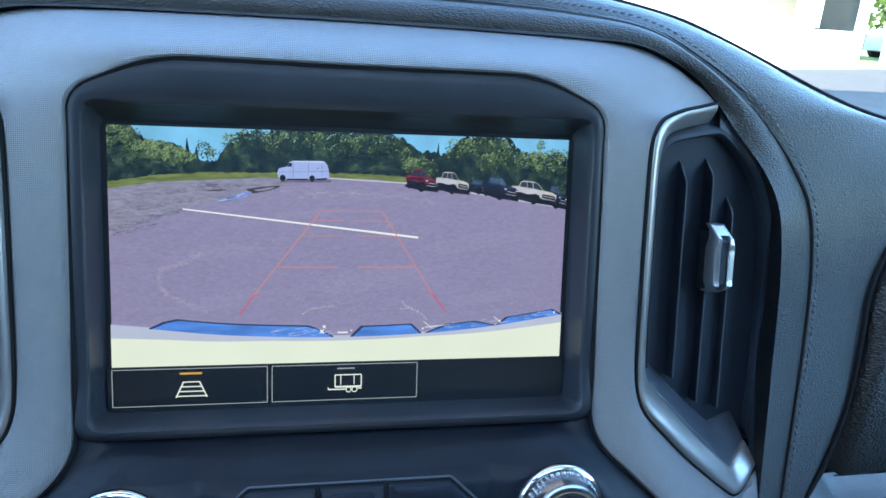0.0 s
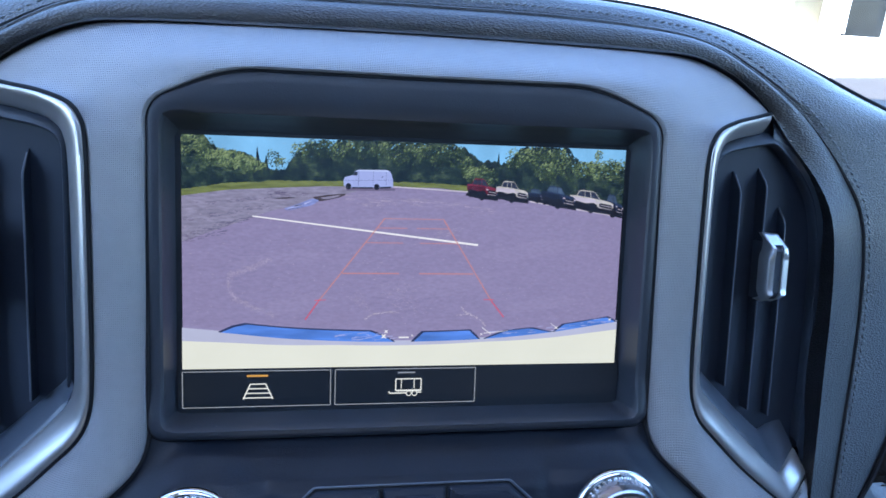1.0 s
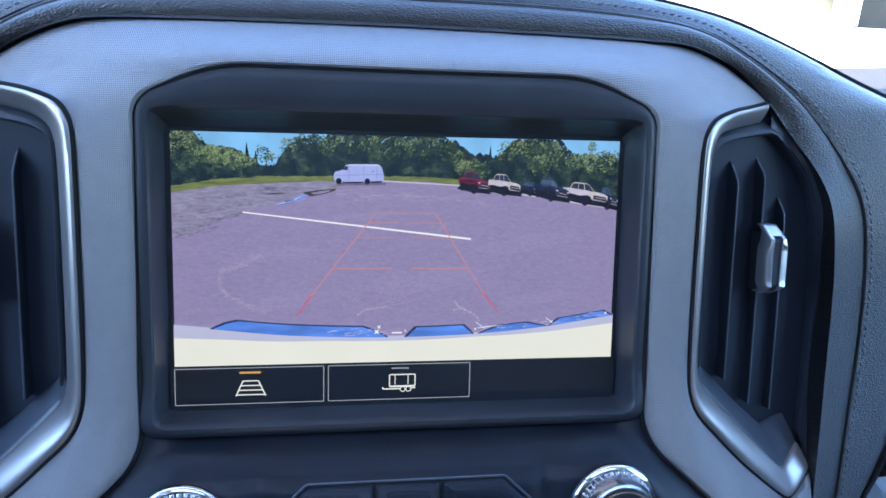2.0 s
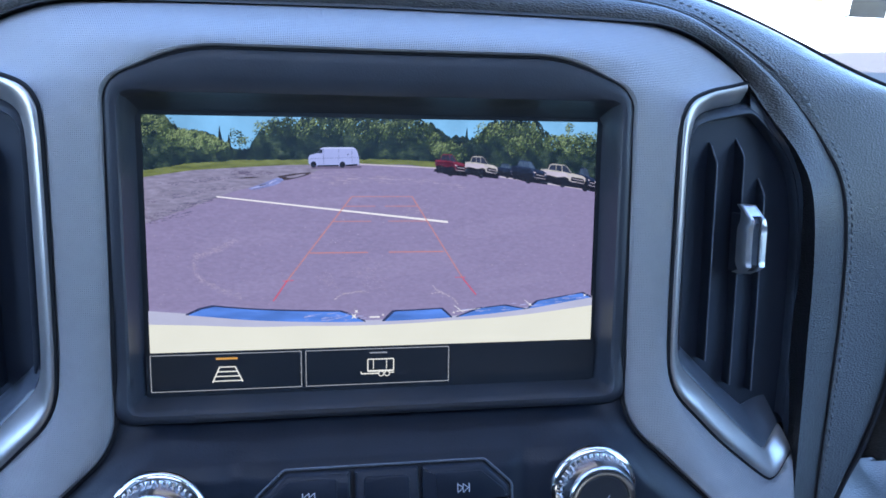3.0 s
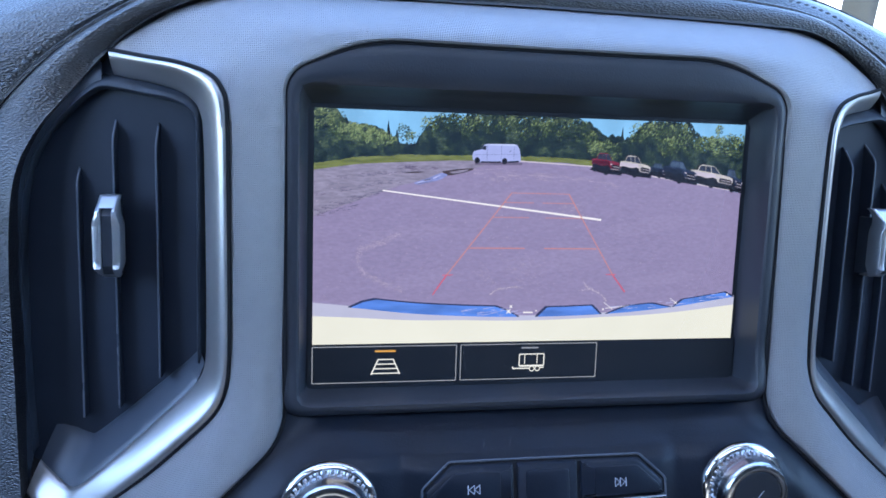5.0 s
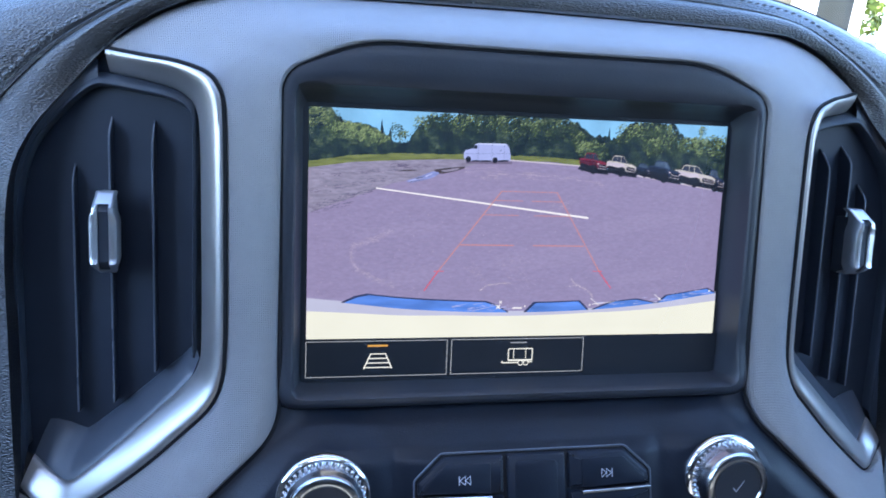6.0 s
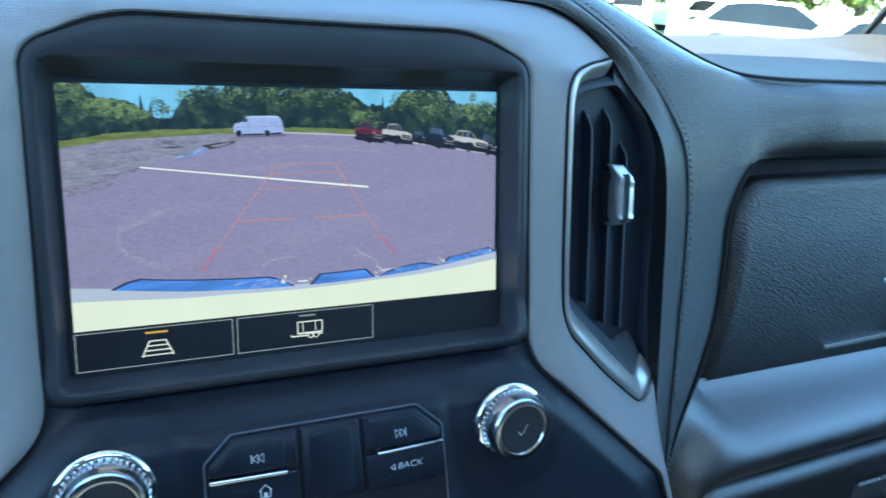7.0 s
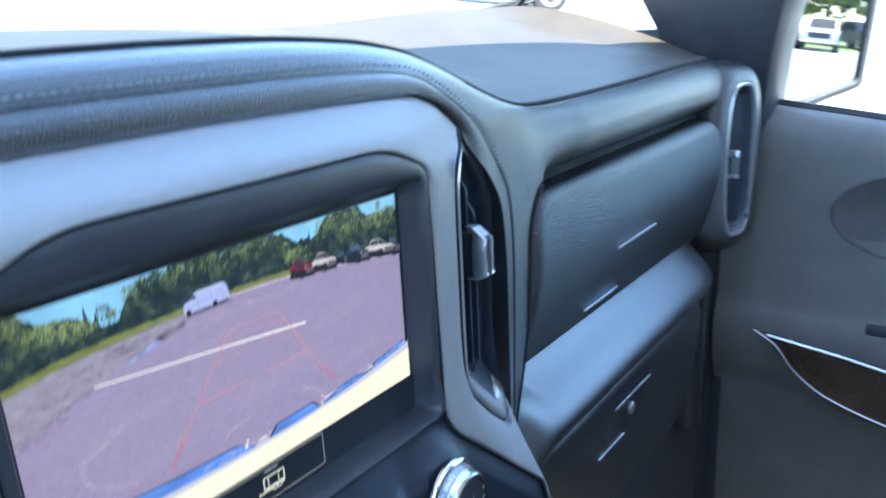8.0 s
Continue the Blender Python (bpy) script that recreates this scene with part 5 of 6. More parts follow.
def centre_vent(side):
    s = side
    v = thing("air_vent", "black upright dashboard air vent with chrome edge", "air vent", (s * .16, .01, -.10), group="dashboard air vents")

    def add(name, build, material, label="", parent=v):
        b = bmesh.new()
        build(b)
        if s < 0:
            for q in b.verts:
                q.co.x = -q.co.x
        return part(name, b, material, parent, label)

    # chrome edge: a rounded band hugging the silver panel, rolling down into the vent
    def chrome(b):
        n = 150
        outer, inner = resample(CHROME_LINE, n), resample(CHROME_IN, n)
        rows = []
        for u, dy in ((0, .0070), (0, .0010), (.03, .0000), (.08, -.0007), (.16, -.0011), (.26, -.0012), (.38, -.0010), (.50, -.0007), (.62, -.0005), (.74, -.0003), (.86, -.0001), (.95, 0), (1, .0008), (1, .0080)):
            row = []
            for p, q in zip(outer, inner):
                k = u ** 2.1
                row.append((p[0] + (q[0] - p[0]) * u, p[1] + (q[1] - p[1]) * k + dy, p[2] + (q[2] - p[2]) * u))
            # the foot rounds off and rolls back
            for i in range(1, 9):
                x, y, z = row[-i]
                e = (9 - i) / 8
                row[-i] = (x, y + .0008 * e ** 2.2, z)
            rows.append(row)
        vs = loft(b, rows)
        b.faces.new([r[-1] for r in vs])
        b.faces.new([r[0] for r in vs])
    add("chrome_edge", chrome, CHROME, "satin chrome edge strip")
    add("joint", lambda b: tube(b, [(p[0], p[1] + .0002, p[2]) for p in resample(CHROME_LINE, 150)], .0009, 6), GAP, "dark joint beside the chrome")

    rim = resample(curve(VENT_RIM, 6), 110)

    # the rim of the duct: a fine rounded edge, then dark walls
    def liner(b):
        cx, cz = .160, -.010
        rows = []
        for k, y in ((1.075, .0075), (1.03, .0012), (1.012, .0002), (1.000, .0000), (.992, .0006), (.985, .0030), (.975, .0260)):
            rows.append([(cx + (x - cx) * k, y + rim_y(x), cz + (z - cz) * k) for x, z in rim])
        loft(b, rows)
    add("liner", liner, VENTBLACK)

    # dark cheek between the duct's rim and the grained band
    def cheek(b):
        edge_pts = resample([p for p in LEATHER_EDGE if p[0] > .163 and p[2] > -.115], 50)
        ring = resample([p for p in rim if p[0] > .1612], 50)
        rows = []
        for u, dy in ((0, .008), (0, .0025), (.06, .0014), (.25, .0008), (.55, .0002), (.85, .0), (1, .0004)):
            row = []
            for (x, y, z), (hx, hz) in zip(edge_pts, ring):
                ty = .0010 + rim_y(hx)
                row.append((x + (hx - x) * u, y + (ty - y) * u + dy, z + (hz - z) * u))
            rows.append(row)
        loft(b, rows)
    add("outer_cheek", cheek, VENTBLACK)

    def shoulder(b):
        slab(b, [(.140, .0545), (.1615, .0560), (.1800, .0430), (.1860, .0480), (.1650, .0720), (.1560, .0700), (.140, .0640)], 0, .006)
        for q in b.verts:
            q.co.y += .0215 + .35 * (q.co.x - .160)
    add("shoulder", shoulder, VENTBLACK)

    def back(b):
        o = rim + [(.172, -.095), (.150, -.078), (.132, -.056)]
        slab(b, [(.160 + (x - .160) * 1.05, -.010 + (z + .010) * 1.05) for x, z in o], 0, .030)
        for q in b.verts:
            q.co.y += .0060 + rim_y(q.co.x)
    add("vent_back", back, SLAT)

    # grey floor plate that slopes up into the duct, with a raised corner
    def tongue(b):
        n = 48
        front, rear = resample(TONGUE_FRONT, n), resample(TONGUE_BACK, n)
        rows = [[(p[0] + .001, p[1] + .012, p[2] - .004) for p in front], [(p[0], p[1] + .0012, p[2] - .0010) for p in front], [(p[0], p[1] + .0003, p[2] - .0003) for p in front]]
        for u in (.05, .2, .4, .6, .8, .95):
            rows.append([(p[0] + (q[0] - p[0]) * u, p[1] + (q[1] - p[1]) * u, p[2] + (q[2] - p[2]) * u + .0006 * math.sin(math.pi * u)) for p, q in zip(front, rear)])
        rows += [[(q[0], q[1] + .0006, q[2] - .0002) for q in rear], [(q[0], q[1] + .012, q[2] - .006) for q in rear]]
        loft(b, rows)
    add("lower_plate", tongue, TONGUE, "smooth grey lower plate")

    # upright slats whose tops slope back into the duct
    for x, y, knee, top, low, back_by in ((.1430, .0062, .0368, .0445, -.0505, .0070), (.1590, .0122, .0392, .0480, -.0640, .0100), (.1730, .0172, .0225, .0300, -.0690, .0075)):
        def slat(b, x=x, y=y, knee=knee, top=top, low=low, back_by=back_by):
            path = [(y, low), (y, -.02), (y, knee - .004), (y + .0004, knee - .001), (y + .0016, knee + .0010)] + [(y + .0016 + (back_by - .0016) * u, knee + .0010 + (top - knee - .0010) * u) for u in (.3, .6, 1.0)]
            rows = []
            for yy, z in path:
                rows.append([(x - .0005, yy + .0007, z), (x - .0003, yy + .0001, z), (x + .0003, yy + .0001, z), (x + .0005, yy + .0007, z), (x + .0005, y + .0130, z), (x - .0005, y + .0130, z)])
            vs = loft(b, rows, closed=True)
            b.faces.new(vs[0])
            b.faces.new(vs[-1])
        piece = add("slat", slat, SLAT)

        # thin pale tube along the slat's front, a painted highlight
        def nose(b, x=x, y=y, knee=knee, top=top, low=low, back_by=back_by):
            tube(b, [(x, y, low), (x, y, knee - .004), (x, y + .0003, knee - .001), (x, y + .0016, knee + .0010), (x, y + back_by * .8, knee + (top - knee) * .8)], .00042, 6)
        add("slat_highlight", nose, SLATEDGE, "", piece)

    # the chrome slider straddles the middle slat: two stepped rails joined at head and foot
    x0 = .1590
    half = lambda z: float(np.interp(z, [-.0120, -.0105, -.0075, -.0060, .0075, .0092, .0115, .0180], [.0030, .0034, .0047, .0050, .0050, .0047, .0038, .0037]))
    face_y = lambda z: float(np.interp(z, [-.0122, -.0100, -.0078, -.0062, .0078, .0098, .0125, .0182], [.0062, .0006, -.0022, -.0016, -.0016, -.0022, -.0020, .0062]))
    zs = [-.0120, -.0112, -.0100, -.0088, -.0078, -.0070, -.0062, -.0050, .0, .0050, .0070, .0078, .0086, .0098, .0110, .0125, .0140, .0160, .0175, .0180]

    def slider(b):
        for sgn in (1, -1):
            rows = []
            for z in zs:
                w, y = half(z), face_y(z)
                rows.append([(x0 + sgn * a, yy, z) for a, yy in ((.0019, y + .0060), (.0019, y + .0005), (.0023, y), (w - .0013, y), (w - .0005, y + .0004), (w, y + .0014), (w, max(y + .0018, .0040)), (w - .0003, max(y + .0020, .0066)))])
            vs = loft(b, rows, closed=True)
            b.faces.new(vs[0])
            b.faces.new(vs[-1])
        for z0, z1, drop in ((.0138, .0180, .0), (-.0120, -.0104, .0010)):
            rows = []
            for u in (0, .15, .5, .85, 1):
                z = z0 + (z1 - z0) * u
                y = face_y(z) + drop
                rows.append([(x0 - .0024, y + .0060, z), (x0 - .0024, y, z), (x0 + .0024, y, z), (x0 + .0024, y + .0060, z)])
            vs = loft(b, rows, closed=True)
            b.faces.new(vs[0])
            b.faces.new(vs[-1])
    sl = add("slider", slider, SATIN, "chrome vent slider with dark centre")
    core = bmesh.new()
    rows = []
    for z in (-.0116, -.0100, -.0070, .0070, .0110, .0140):
        y = face_y(z) + .0014
        rows.append([(s * (x0 - .0021), .0160, z), (s * (x0 - .0021), y + .0004, z), (s * (x0 - .0016), y, z), (s * (x0 + .0016), y, z), (s * (x0 + .0021), y + .0004, z), (s * (x0 + .0021), .0160, z)])
    vs = loft(core, rows, closed=True)
    core.faces.new(vs[0])
    core.faces.new(vs[-1])
    part("slider_core", core, VENTBLACK, sl)
    return v


centre_vent(1)
centre_vent(-1)

# ---- glove boxes ----
glove = thing("glove_box", "closed black grained upper glove box lid with chrome-edged pull", "glove box", (.46, .05, -.11))
lid_o = poly_fillet([(.2640, -.1350, .004), (.6950, -.1350, .02), (.6830, .0092, .034), (.2665, .0050, .042)], 8)


def lid_bend(z):
    """The lid's face rolls back towards its top and its foot."""
    t, f = max(0, (z + .045) / .055), max(0, (-z - .035) / .095)
    return .0060 * t * t + .0230 * f ** 1.6 - .0035


def bent(bm, bend, x0=-1.0):
    for z in np.arange(-.34, .02, .010):
        bmesh.ops.bisect_plane(bm, geom=bm.verts[:] + bm.edges[:] + bm.faces[:], plane_co=(0, 0, float(z)), plane_no=(0, 0, 1))
    for v in bm.verts:
        v.co.y += bend(v.co.z)
    return bm


bm = bmesh.new()
slab(bm, lid_o, .0335, .064, .0120, 8)
bent(bm, lid_bend)
lid = part("lid", bm, LID, glove, "black grained lid")
bm = bmesh.new()
slab(bm, poly_fillet([(.3640, -.1110, .003), (.4450, -.1100, .006), (.5060, -.0660, .004), (.4080, -.0650, .006)], 3), .0345, .042, .0005)
bent(bm, lid_bend)
part("pull_plate", bm, LID, lid)
bm = bmesh.new()
slab(bm, poly_fillet([(.4080, -.0670, .0015), (.4970, -.0660, .0015), (.5060, -.0610, .003), (.4120, -.0620, .003)], 3), .0340, .042, .0004)
bent(bm, lid_bend)
part("finger_slot", bm, GAP, lid, "dark slot above the pull")
bm = bmesh.new()
tube(bm, [(.4100, .0343, -.0675), (.4550, .0340, -.0670), (.4945, .0343, -.0665)], .0018, 8)
for v in bm.verts:
    v.co.y += lid_bend(v.co.z)
part("pull_edge", bm, SATIN, lid, "thin chrome edge")
bm = bmesh.new()
tube(bm, [(.3720, .0341, -.1140), (.4030, .0339, -.1135), (.4365, .0341, -.1125)], .0020, 8, 1.0)
for v in bm.verts:
    v.co.y += lid_bend(v.co.z)
part("pull_edge", bm, SATIN, lid, "thin chrome edge")

lower = thing("lower_glove_box", "closed black lower glove box with lock and chrome-edged pull", "glove box", (.45, .05, -.36))
bm = bmesh.new()
lo_o = poly_fillet([(.2420, -.3500, .03), (.6400, -.3500, .03), (.6380, -.1785, .030), (.2430, -.1855, .028)], 8)
slab(bm, lo_o, .0285, .062, .0150, 8)
bent(bm, lambda z: .020 * max(0, (-z - .20) / .14) ** 1.5)
lo_lid = part("lid", bm, SKIN, lower)
bm = bmesh.new()
slab(bm, poly_fillet([(.3870, -.2500, .003), (.4500, -.2500, .003), (.4760, -.2110, .002), (.3940, -.2110, .002)], 3), .0280, .045, .0005)
bent(bm, lambda z: .020 * max(0, (-z - .20) / .14) ** 1.5)
part("pull_plate", bm, LID, lo_lid)
bm = bmesh.new()
slab(bm, poly_fillet([(.3930, -.2110, .001), (.4755, -.2110, .001), (.4795, -.2060, .002), (.3945, -.2060, .002)], 3), .0276, .040, .0004)
part("finger_slot", bm, GAP, lo_lid, "dark slot above the pull")
bm = bmesh.new()
tube(bm, [(.3950, .0277, -.2110), (.4745, .0277, -.2110)], .0013, 8)
part("pull_edge", bm, SATIN, lo_lid, "thin chrome edge")
bm = bmesh.new()
tube(bm, [(.3720, .0325, -.2510), (.4260, .0325, -.2510)], .0010, 8)
part("pull_edge", bm, CHROME, lo_lid, "thin chrome edge")
bm = bmesh.new()
lathe(bm, [(.0060, 0), (.0060, .0022), (.0052, .0030), (.0040, .0028)], (.4330, .0295, -.2265), (0, -1, 0), 24)
part("lock", bm, CHROME, lo_lid, "round metal lock")

# ---- outer vent at the passenger's end, turned towards the seat ----
end_vent = thing("end_air_vent", "tall rounded end air vent with chrome ring", "air vent", (0, 0, -.09), LEAN @ Matrix.Translation((.722, .0265, -.046)) @ Matrix.Rotation(radians(-18), 4, "Z"), group="dashboard air vents")


def oval(hx, hz, n=40, p=3.2):
    return [(hx * math.copysign(abs(math.cos(a)) ** (2 / p), math.cos(a)), hz * math.copysign(abs(math.sin(a)) ** (2 / p), math.sin(a))) for a in [2 * math.pi * k / n for k in range(n)]]


def ovals(spec, material, name, label=""):
    b = bmesh.new()
    loft(b, [[(x, y, z) for x, z in oval(hx, hz)] for hx, hz, y in spec], closed=True)
    return part(name, b, material, end_vent, label)


ovals([(.052, .112, .030), (.050, .109, .012), (.046, .105, .003), (.040, .099, -.0020), (.033, .093, -.0042), (.0285, .0900, -.0048), (.0270, .0885, -.0036)], LEATHER, "surround", "soft black surround")
ovals([(.0272, .0890, .0), (.0270, .0886, -.0048), (.0260, .0872, -.0062), (.0247, .0852, -.0056), (.0236, .0838, .004)], SATIN, "chrome_ring", "bright chrome ring")
ovals([(.0238, .0842, -.002), (.0215, .0800, .004), (.0200, .0770, .030)], VENTBLACK, "liner")
b = bmesh.new()
box(b, -.030, .028, -.084, .030, .034, .084)
part("vent_back", b, GAP, end_vent)
for x in (-.012, -.004, .004, .012):
    b = bmesh.new()
    box(b, x - .0008, .004, -.074, x + .0008, .026, .074, .0004)
    part("slat", b, VENTBLACK, end_vent)
SLIDER = [(-.0058, .0145, .001), (-.0010, .0170, .002), (.0040, .0150, .002), (.0032, .0090, .001), (.0018, .0060, .001), (.0018, -.0110, .001), (.0042, -.0135, .001), (.0042, -.0165, .001), (-.0042, -.0165, .001), (-.0042, -.0135, .001), (-.0018, -.0110, .001), (-.0018, .0070, .001), (-.0058, .0110, .001)]
b = bmesh.new()
slab(b, [(x - .002, z - .004) for x, z in poly_fillet(SLIDER, 3)], -.004, .008, .0010)
part("slider", b, SATIN, end_vent, "chrome vent slider")

# ---- passenger door ----
door = thing("passenger_door", "closed dark door trim with wood inlay and chrome strip", "car door", (.80, -.4, -.6))
bm = bmesh.new()
rows = []
for z, x in ((-.70, .800), (-.36, .800), (-.345, .796), (-.33, .786), (-.27, .780), (-.25, .790), (-.235, .797), (-.10, .800), (-.03, .803), (-.010, .806), (.001, .815), (.006, .830), (.006, .870), (-.70, .870)):
    top = min(1, max(0, (z + .10) / .07))              # the sill falls towards the rear
    rows.append([(x, y, z + top * .134 * max(-.5, min(0, y - .02))) for y in np.linspace(.06, -1.05, 24)])
loft(bm, rows)
part("door_trim", bm, DOORGREY, door)
bm = bmesh.new()
tip = [(-.008, -.253), (-.03, -.262), (-.20, -.285), (-.50, -.300), (-.60, -.330), (-.40, -.362), (-.20, -.352), (-.10, -.335), (-.055, -.300), (-.02, -.263)]
sc = lambda p: (-.214 + (p[0] + .214) * 1.05, .124 + (p[1] - .124) * 1.05)
wo = [sc(p) for p in tip]
vsx = [[bm.verts.new((x, y, z)) for y, z in wo] for x in (.790, .775)]
bm.faces.new(vsx[1])
for i in range(len(wo)):
    j = (i + 1) % len(wo)
    bm.faces.new((vsx[0][i], vsx[0][j], vsx[1][j], vsx[1][i]))
part("wood_inlay", bm, WOOD, door, "dark glossy wood inlay")
bm = bmesh.new()
tube(bm, [(.774, *sc(p)) for p in [(-.020, -.256), (-.10, -.266), (-.20, -.283), (-.50, -.298)]], .0022, 6)
part("chrome_strip", bm, SATIN, door, "slim chrome strip")
bm = bmesh.new()
tube(bm, [(.774, *sc(p)) for p in curve([(-.004, -.252), (-.03, -.268), (-.055, -.298), (-.10, -.325), (-.20, -.347), (-.40, -.358)], 5)], .0013, 6)
part("chrome_strip", bm, CHROME, door, "slim chrome strip")
bm = bmesh.new()
box(bm, .7865, -.162, -.262, .795, -.115, -.245, .003)
part("window_switch", bm, SOFTBLACK, door)
bm = bmesh.new()
box(bm, .7845, -.145, -.257, .790, -.139, -.251, .001)
part("switch_lever", bm, CHROME, door)
bm = bmesh.new()
n = 48
loft(bm, [[(x, -.166 + r * math.cos(2 * math.pi * k / n), -.116 + r * .53 * math.sin(2 * math.pi * k / n)) for k in range(n)] for r, x in ((.105, .802), (.100, .797), (.095, .799), (.001, .799))], closed=True)
part("speaker_cover", bm, SPEAKER, door, "dark oval speaker cover")
bm = bmesh.new()
tube(bm, [(.7995, .02, -.205), (.7985, -.10, -.212), (.7985, -.5, -.230)], .0012, 6)
part("trim_crease", bm, DOORGREY, door)
bm = bmesh.new()
box(bm, .838, -1.0, -.075, .846, .11, .62)
side_pane = part("window_pane", bm, GLASS, door, "clear side window pane")
side_pane.visible_shadow = False
bm = bmesh.new()
tube(bm, [(.842, .11, .008), (.842, .02, .007), (.842, -.48, -.060), (.842, -1.0, -.060)], .006, 6)
part("window_seal", bm, RUBBER, door, "black window seal")

# ---- front pillar, windscreen, cab ----
pillar = thing("windscreen_pillar", "dark trim of the right front windscreen pillar", "pillar trim", (.76, .06, .02))


def pillar_mesh(bm, s):
    rows = []
    for z, ya, yb, x in ((-.02, .014, .085, .800), (.02, .010, .100, .795), (.07, .000, .110, .770), (.110, -.010, .125, .755), (.140, -.018, .140, .750), (.25, -.060, .090, .735), (.62, -.26, -.10, .640)):
        rows.append([(s * (x + .004), yb + .02, z), (s * x, yb, z), (s * (x - .006), yb - .015, z), (s * (x - .006), (ya + yb) / 2, z), (s * x, ya + .008, z), (s * (x + .012), ya, z), (s * (x + .070), ya, z), (s * (x + .070), yb + .02, z)])
    loft(bm, rows, closed=True)


bm = bmesh.new()
pillar_mesh(bm, 1)
part("pillar_trim", bm, SOFTBLACK, pillar)
pillar_l = thing("windscreen_pillar", "dark trim of the left front windscreen pillar", "pillar trim", (-.76, .06, .02))
bm = bmesh.new()
pillar_mesh(bm, -1)
part("pillar_trim", bm, SOFTBLACK, pillar_l)

windscreen = thing("windscreen", "large clear raked windscreen over the dashboard", "windscreen", (0, .4, .13))
bm = bmesh.new()
rows = []
for s in np.linspace(0, 1, 9):
    y, z = .44 - .62 * s, .110 + .51 * s
    hw = .80 - .14 * s
    rows.append([(hw * u, y - .05 * u * u, z) for u in np.linspace(-1, 1, 17)])
loft(bm, rows)
wp = part("glass_pane", bm, GLASS, windscreen)
wp.visible_shadow = False
bm = bmesh.new()
tube(bm, [(.80 * u, .44 - .05 * u * u, .112) for u in np.linspace(-1, 1, 17)], .006, 6)
part("lower_seal", bm, RUBBER, windscreen, "black rubber seal")
for sx in (1, -1):
    bm = bmesh.new()
    tube(bm, [(sx * (.80 - .14 * s), .39 - .62 * s, .110 + .51 * s) for s in np.linspace(0, 1, 9)], .006, 6)
    part("side_seal", bm, RUBBER, windscreen, "black rubber seal")

wiper = thing("windscreen_wiper", "black wiper arm resting at the foot of the windscreen", "wiper", (.74, .40, .12))
bm = bmesh.new()
tube(bm, [(.800, .460, .127), (.860, .440, .139), (.940, .415, .153)], .0055, 6)
part("arm", bm, RUBBER, wiper)
bm = bmesh.new()
tube(bm, [(.30, .490, .100), (.80, .465, .124)], .004, 6)
part("blade", bm, RUBBER, wiper)


def shell(name, label, boxes, material, m=LEAN):
    b = bmesh.new()
    for q in boxes:
        box(b, *q)
    ob = part(name, b, material, None)
    ob.matrix_world = m
    return tagged(ob, label, "cab", kind="structure")


bm = bmesh.new()
xs_c = np.linspace(-.70, .70, 21)
# the roof is left open over the front seats for an added, unseen tinted pane
for z0 in (.64, .67):
    loft(bm, [[(x, -1.76, z0) for x in xs_c], [(x, -1.27, z0) for x in xs_c]])
    loft(bm, [[(x, -.78, z0) for x in xs_c], [(x, -.105 - .70 * abs(x) ** 3, z0) for x in xs_c]])
    for sx in (1, -1):
        loft(bm, [[(sx * x, -1.27, z0) for x in (.50, .70)], [(sx * x, -.78, z0) for x in (.50, .70)]])
loft(bm, [[(x, y, z0) for x, y in ((-.50, -1.27), (.50, -1.27), (.50, -.78), (-.50, -.78))] for z0 in (.64, .67)], closed=True)
head_lining = part("ceiling", bm, LINER, None)
head_lining.matrix_world = LEAN
tagged(head_lining, "pale grey cloth headliner", "cab", kind="structure")
# assumed pane, out of view, that brightens the dashboard from above
shell("added_roof_pane", "unseen tinted roof pane added to let in light from above", [(-.499, -1.269, .650, .499, -.781, .655)], ROOFGLASS)
shell("floor", "black carpeted cab floor", [(-.86, -1.80, -.74, .86, .10, -.70)], CARPET)
shell("wall_rear", "rear cab wall with a wide window opening", [(-.86, -1.82, -.72, .86, -1.76, .05), (-.86, -1.82, .52, .86, -1.76, .66), (-.86, -1.82, .05, -.70, -1.76, .52), (.70, -1.82, .05, .86, -1.76, .52)], DOORGREY)
shell("roof_rail_left", "pale lining along the left roof edge", [(-.80, -1.80, .58, -.68, -.15, .66)], LINER)
shell("roof_rail_right", "pale lining along the right roof edge", [(.68, -1.80, .58, .80, -.15, .66)], LINER)
shell("wall_left", "driver side door trim and window frame", [(-.87, -1.80, -.72, -.80, .08, .006), (-.84, -.78, .0, -.74, -.66, .62)], DOORGREY)
shell("wall_right", "passenger side window frame", [(.80, -1.80, -.72, .87, -1.04, .006), (.74, -.92, .0, .84, -.80, .62)], DOORGREY)
for name, q in (("rear_window", (-.70, -1.795, .05, .70, -1.785, .52)), ("rear_side_window", (.835, -1.76, .006, .842, -.92, .58)), ("rear_side_window", (-.842, -1.76, .006, -.835, -.78, .58))):
    tagged(shell(name, "dark privacy glass pane of the rear cab", [q], PRIVACY), "dark privacy glass pane of the rear cab", "window", kind="structure")
shell("wall_kick", "dark kick panels beside the footwells", [(.80, .05, -.74, .87, .40, .10), (-.87, .05, -.74, -.80, .40, .10)], SOFTBLACK)
shell("firewall", "dark firewall behind the dashboard", [(-.86, .36, -.74, .86, .40, .112)], GAP)


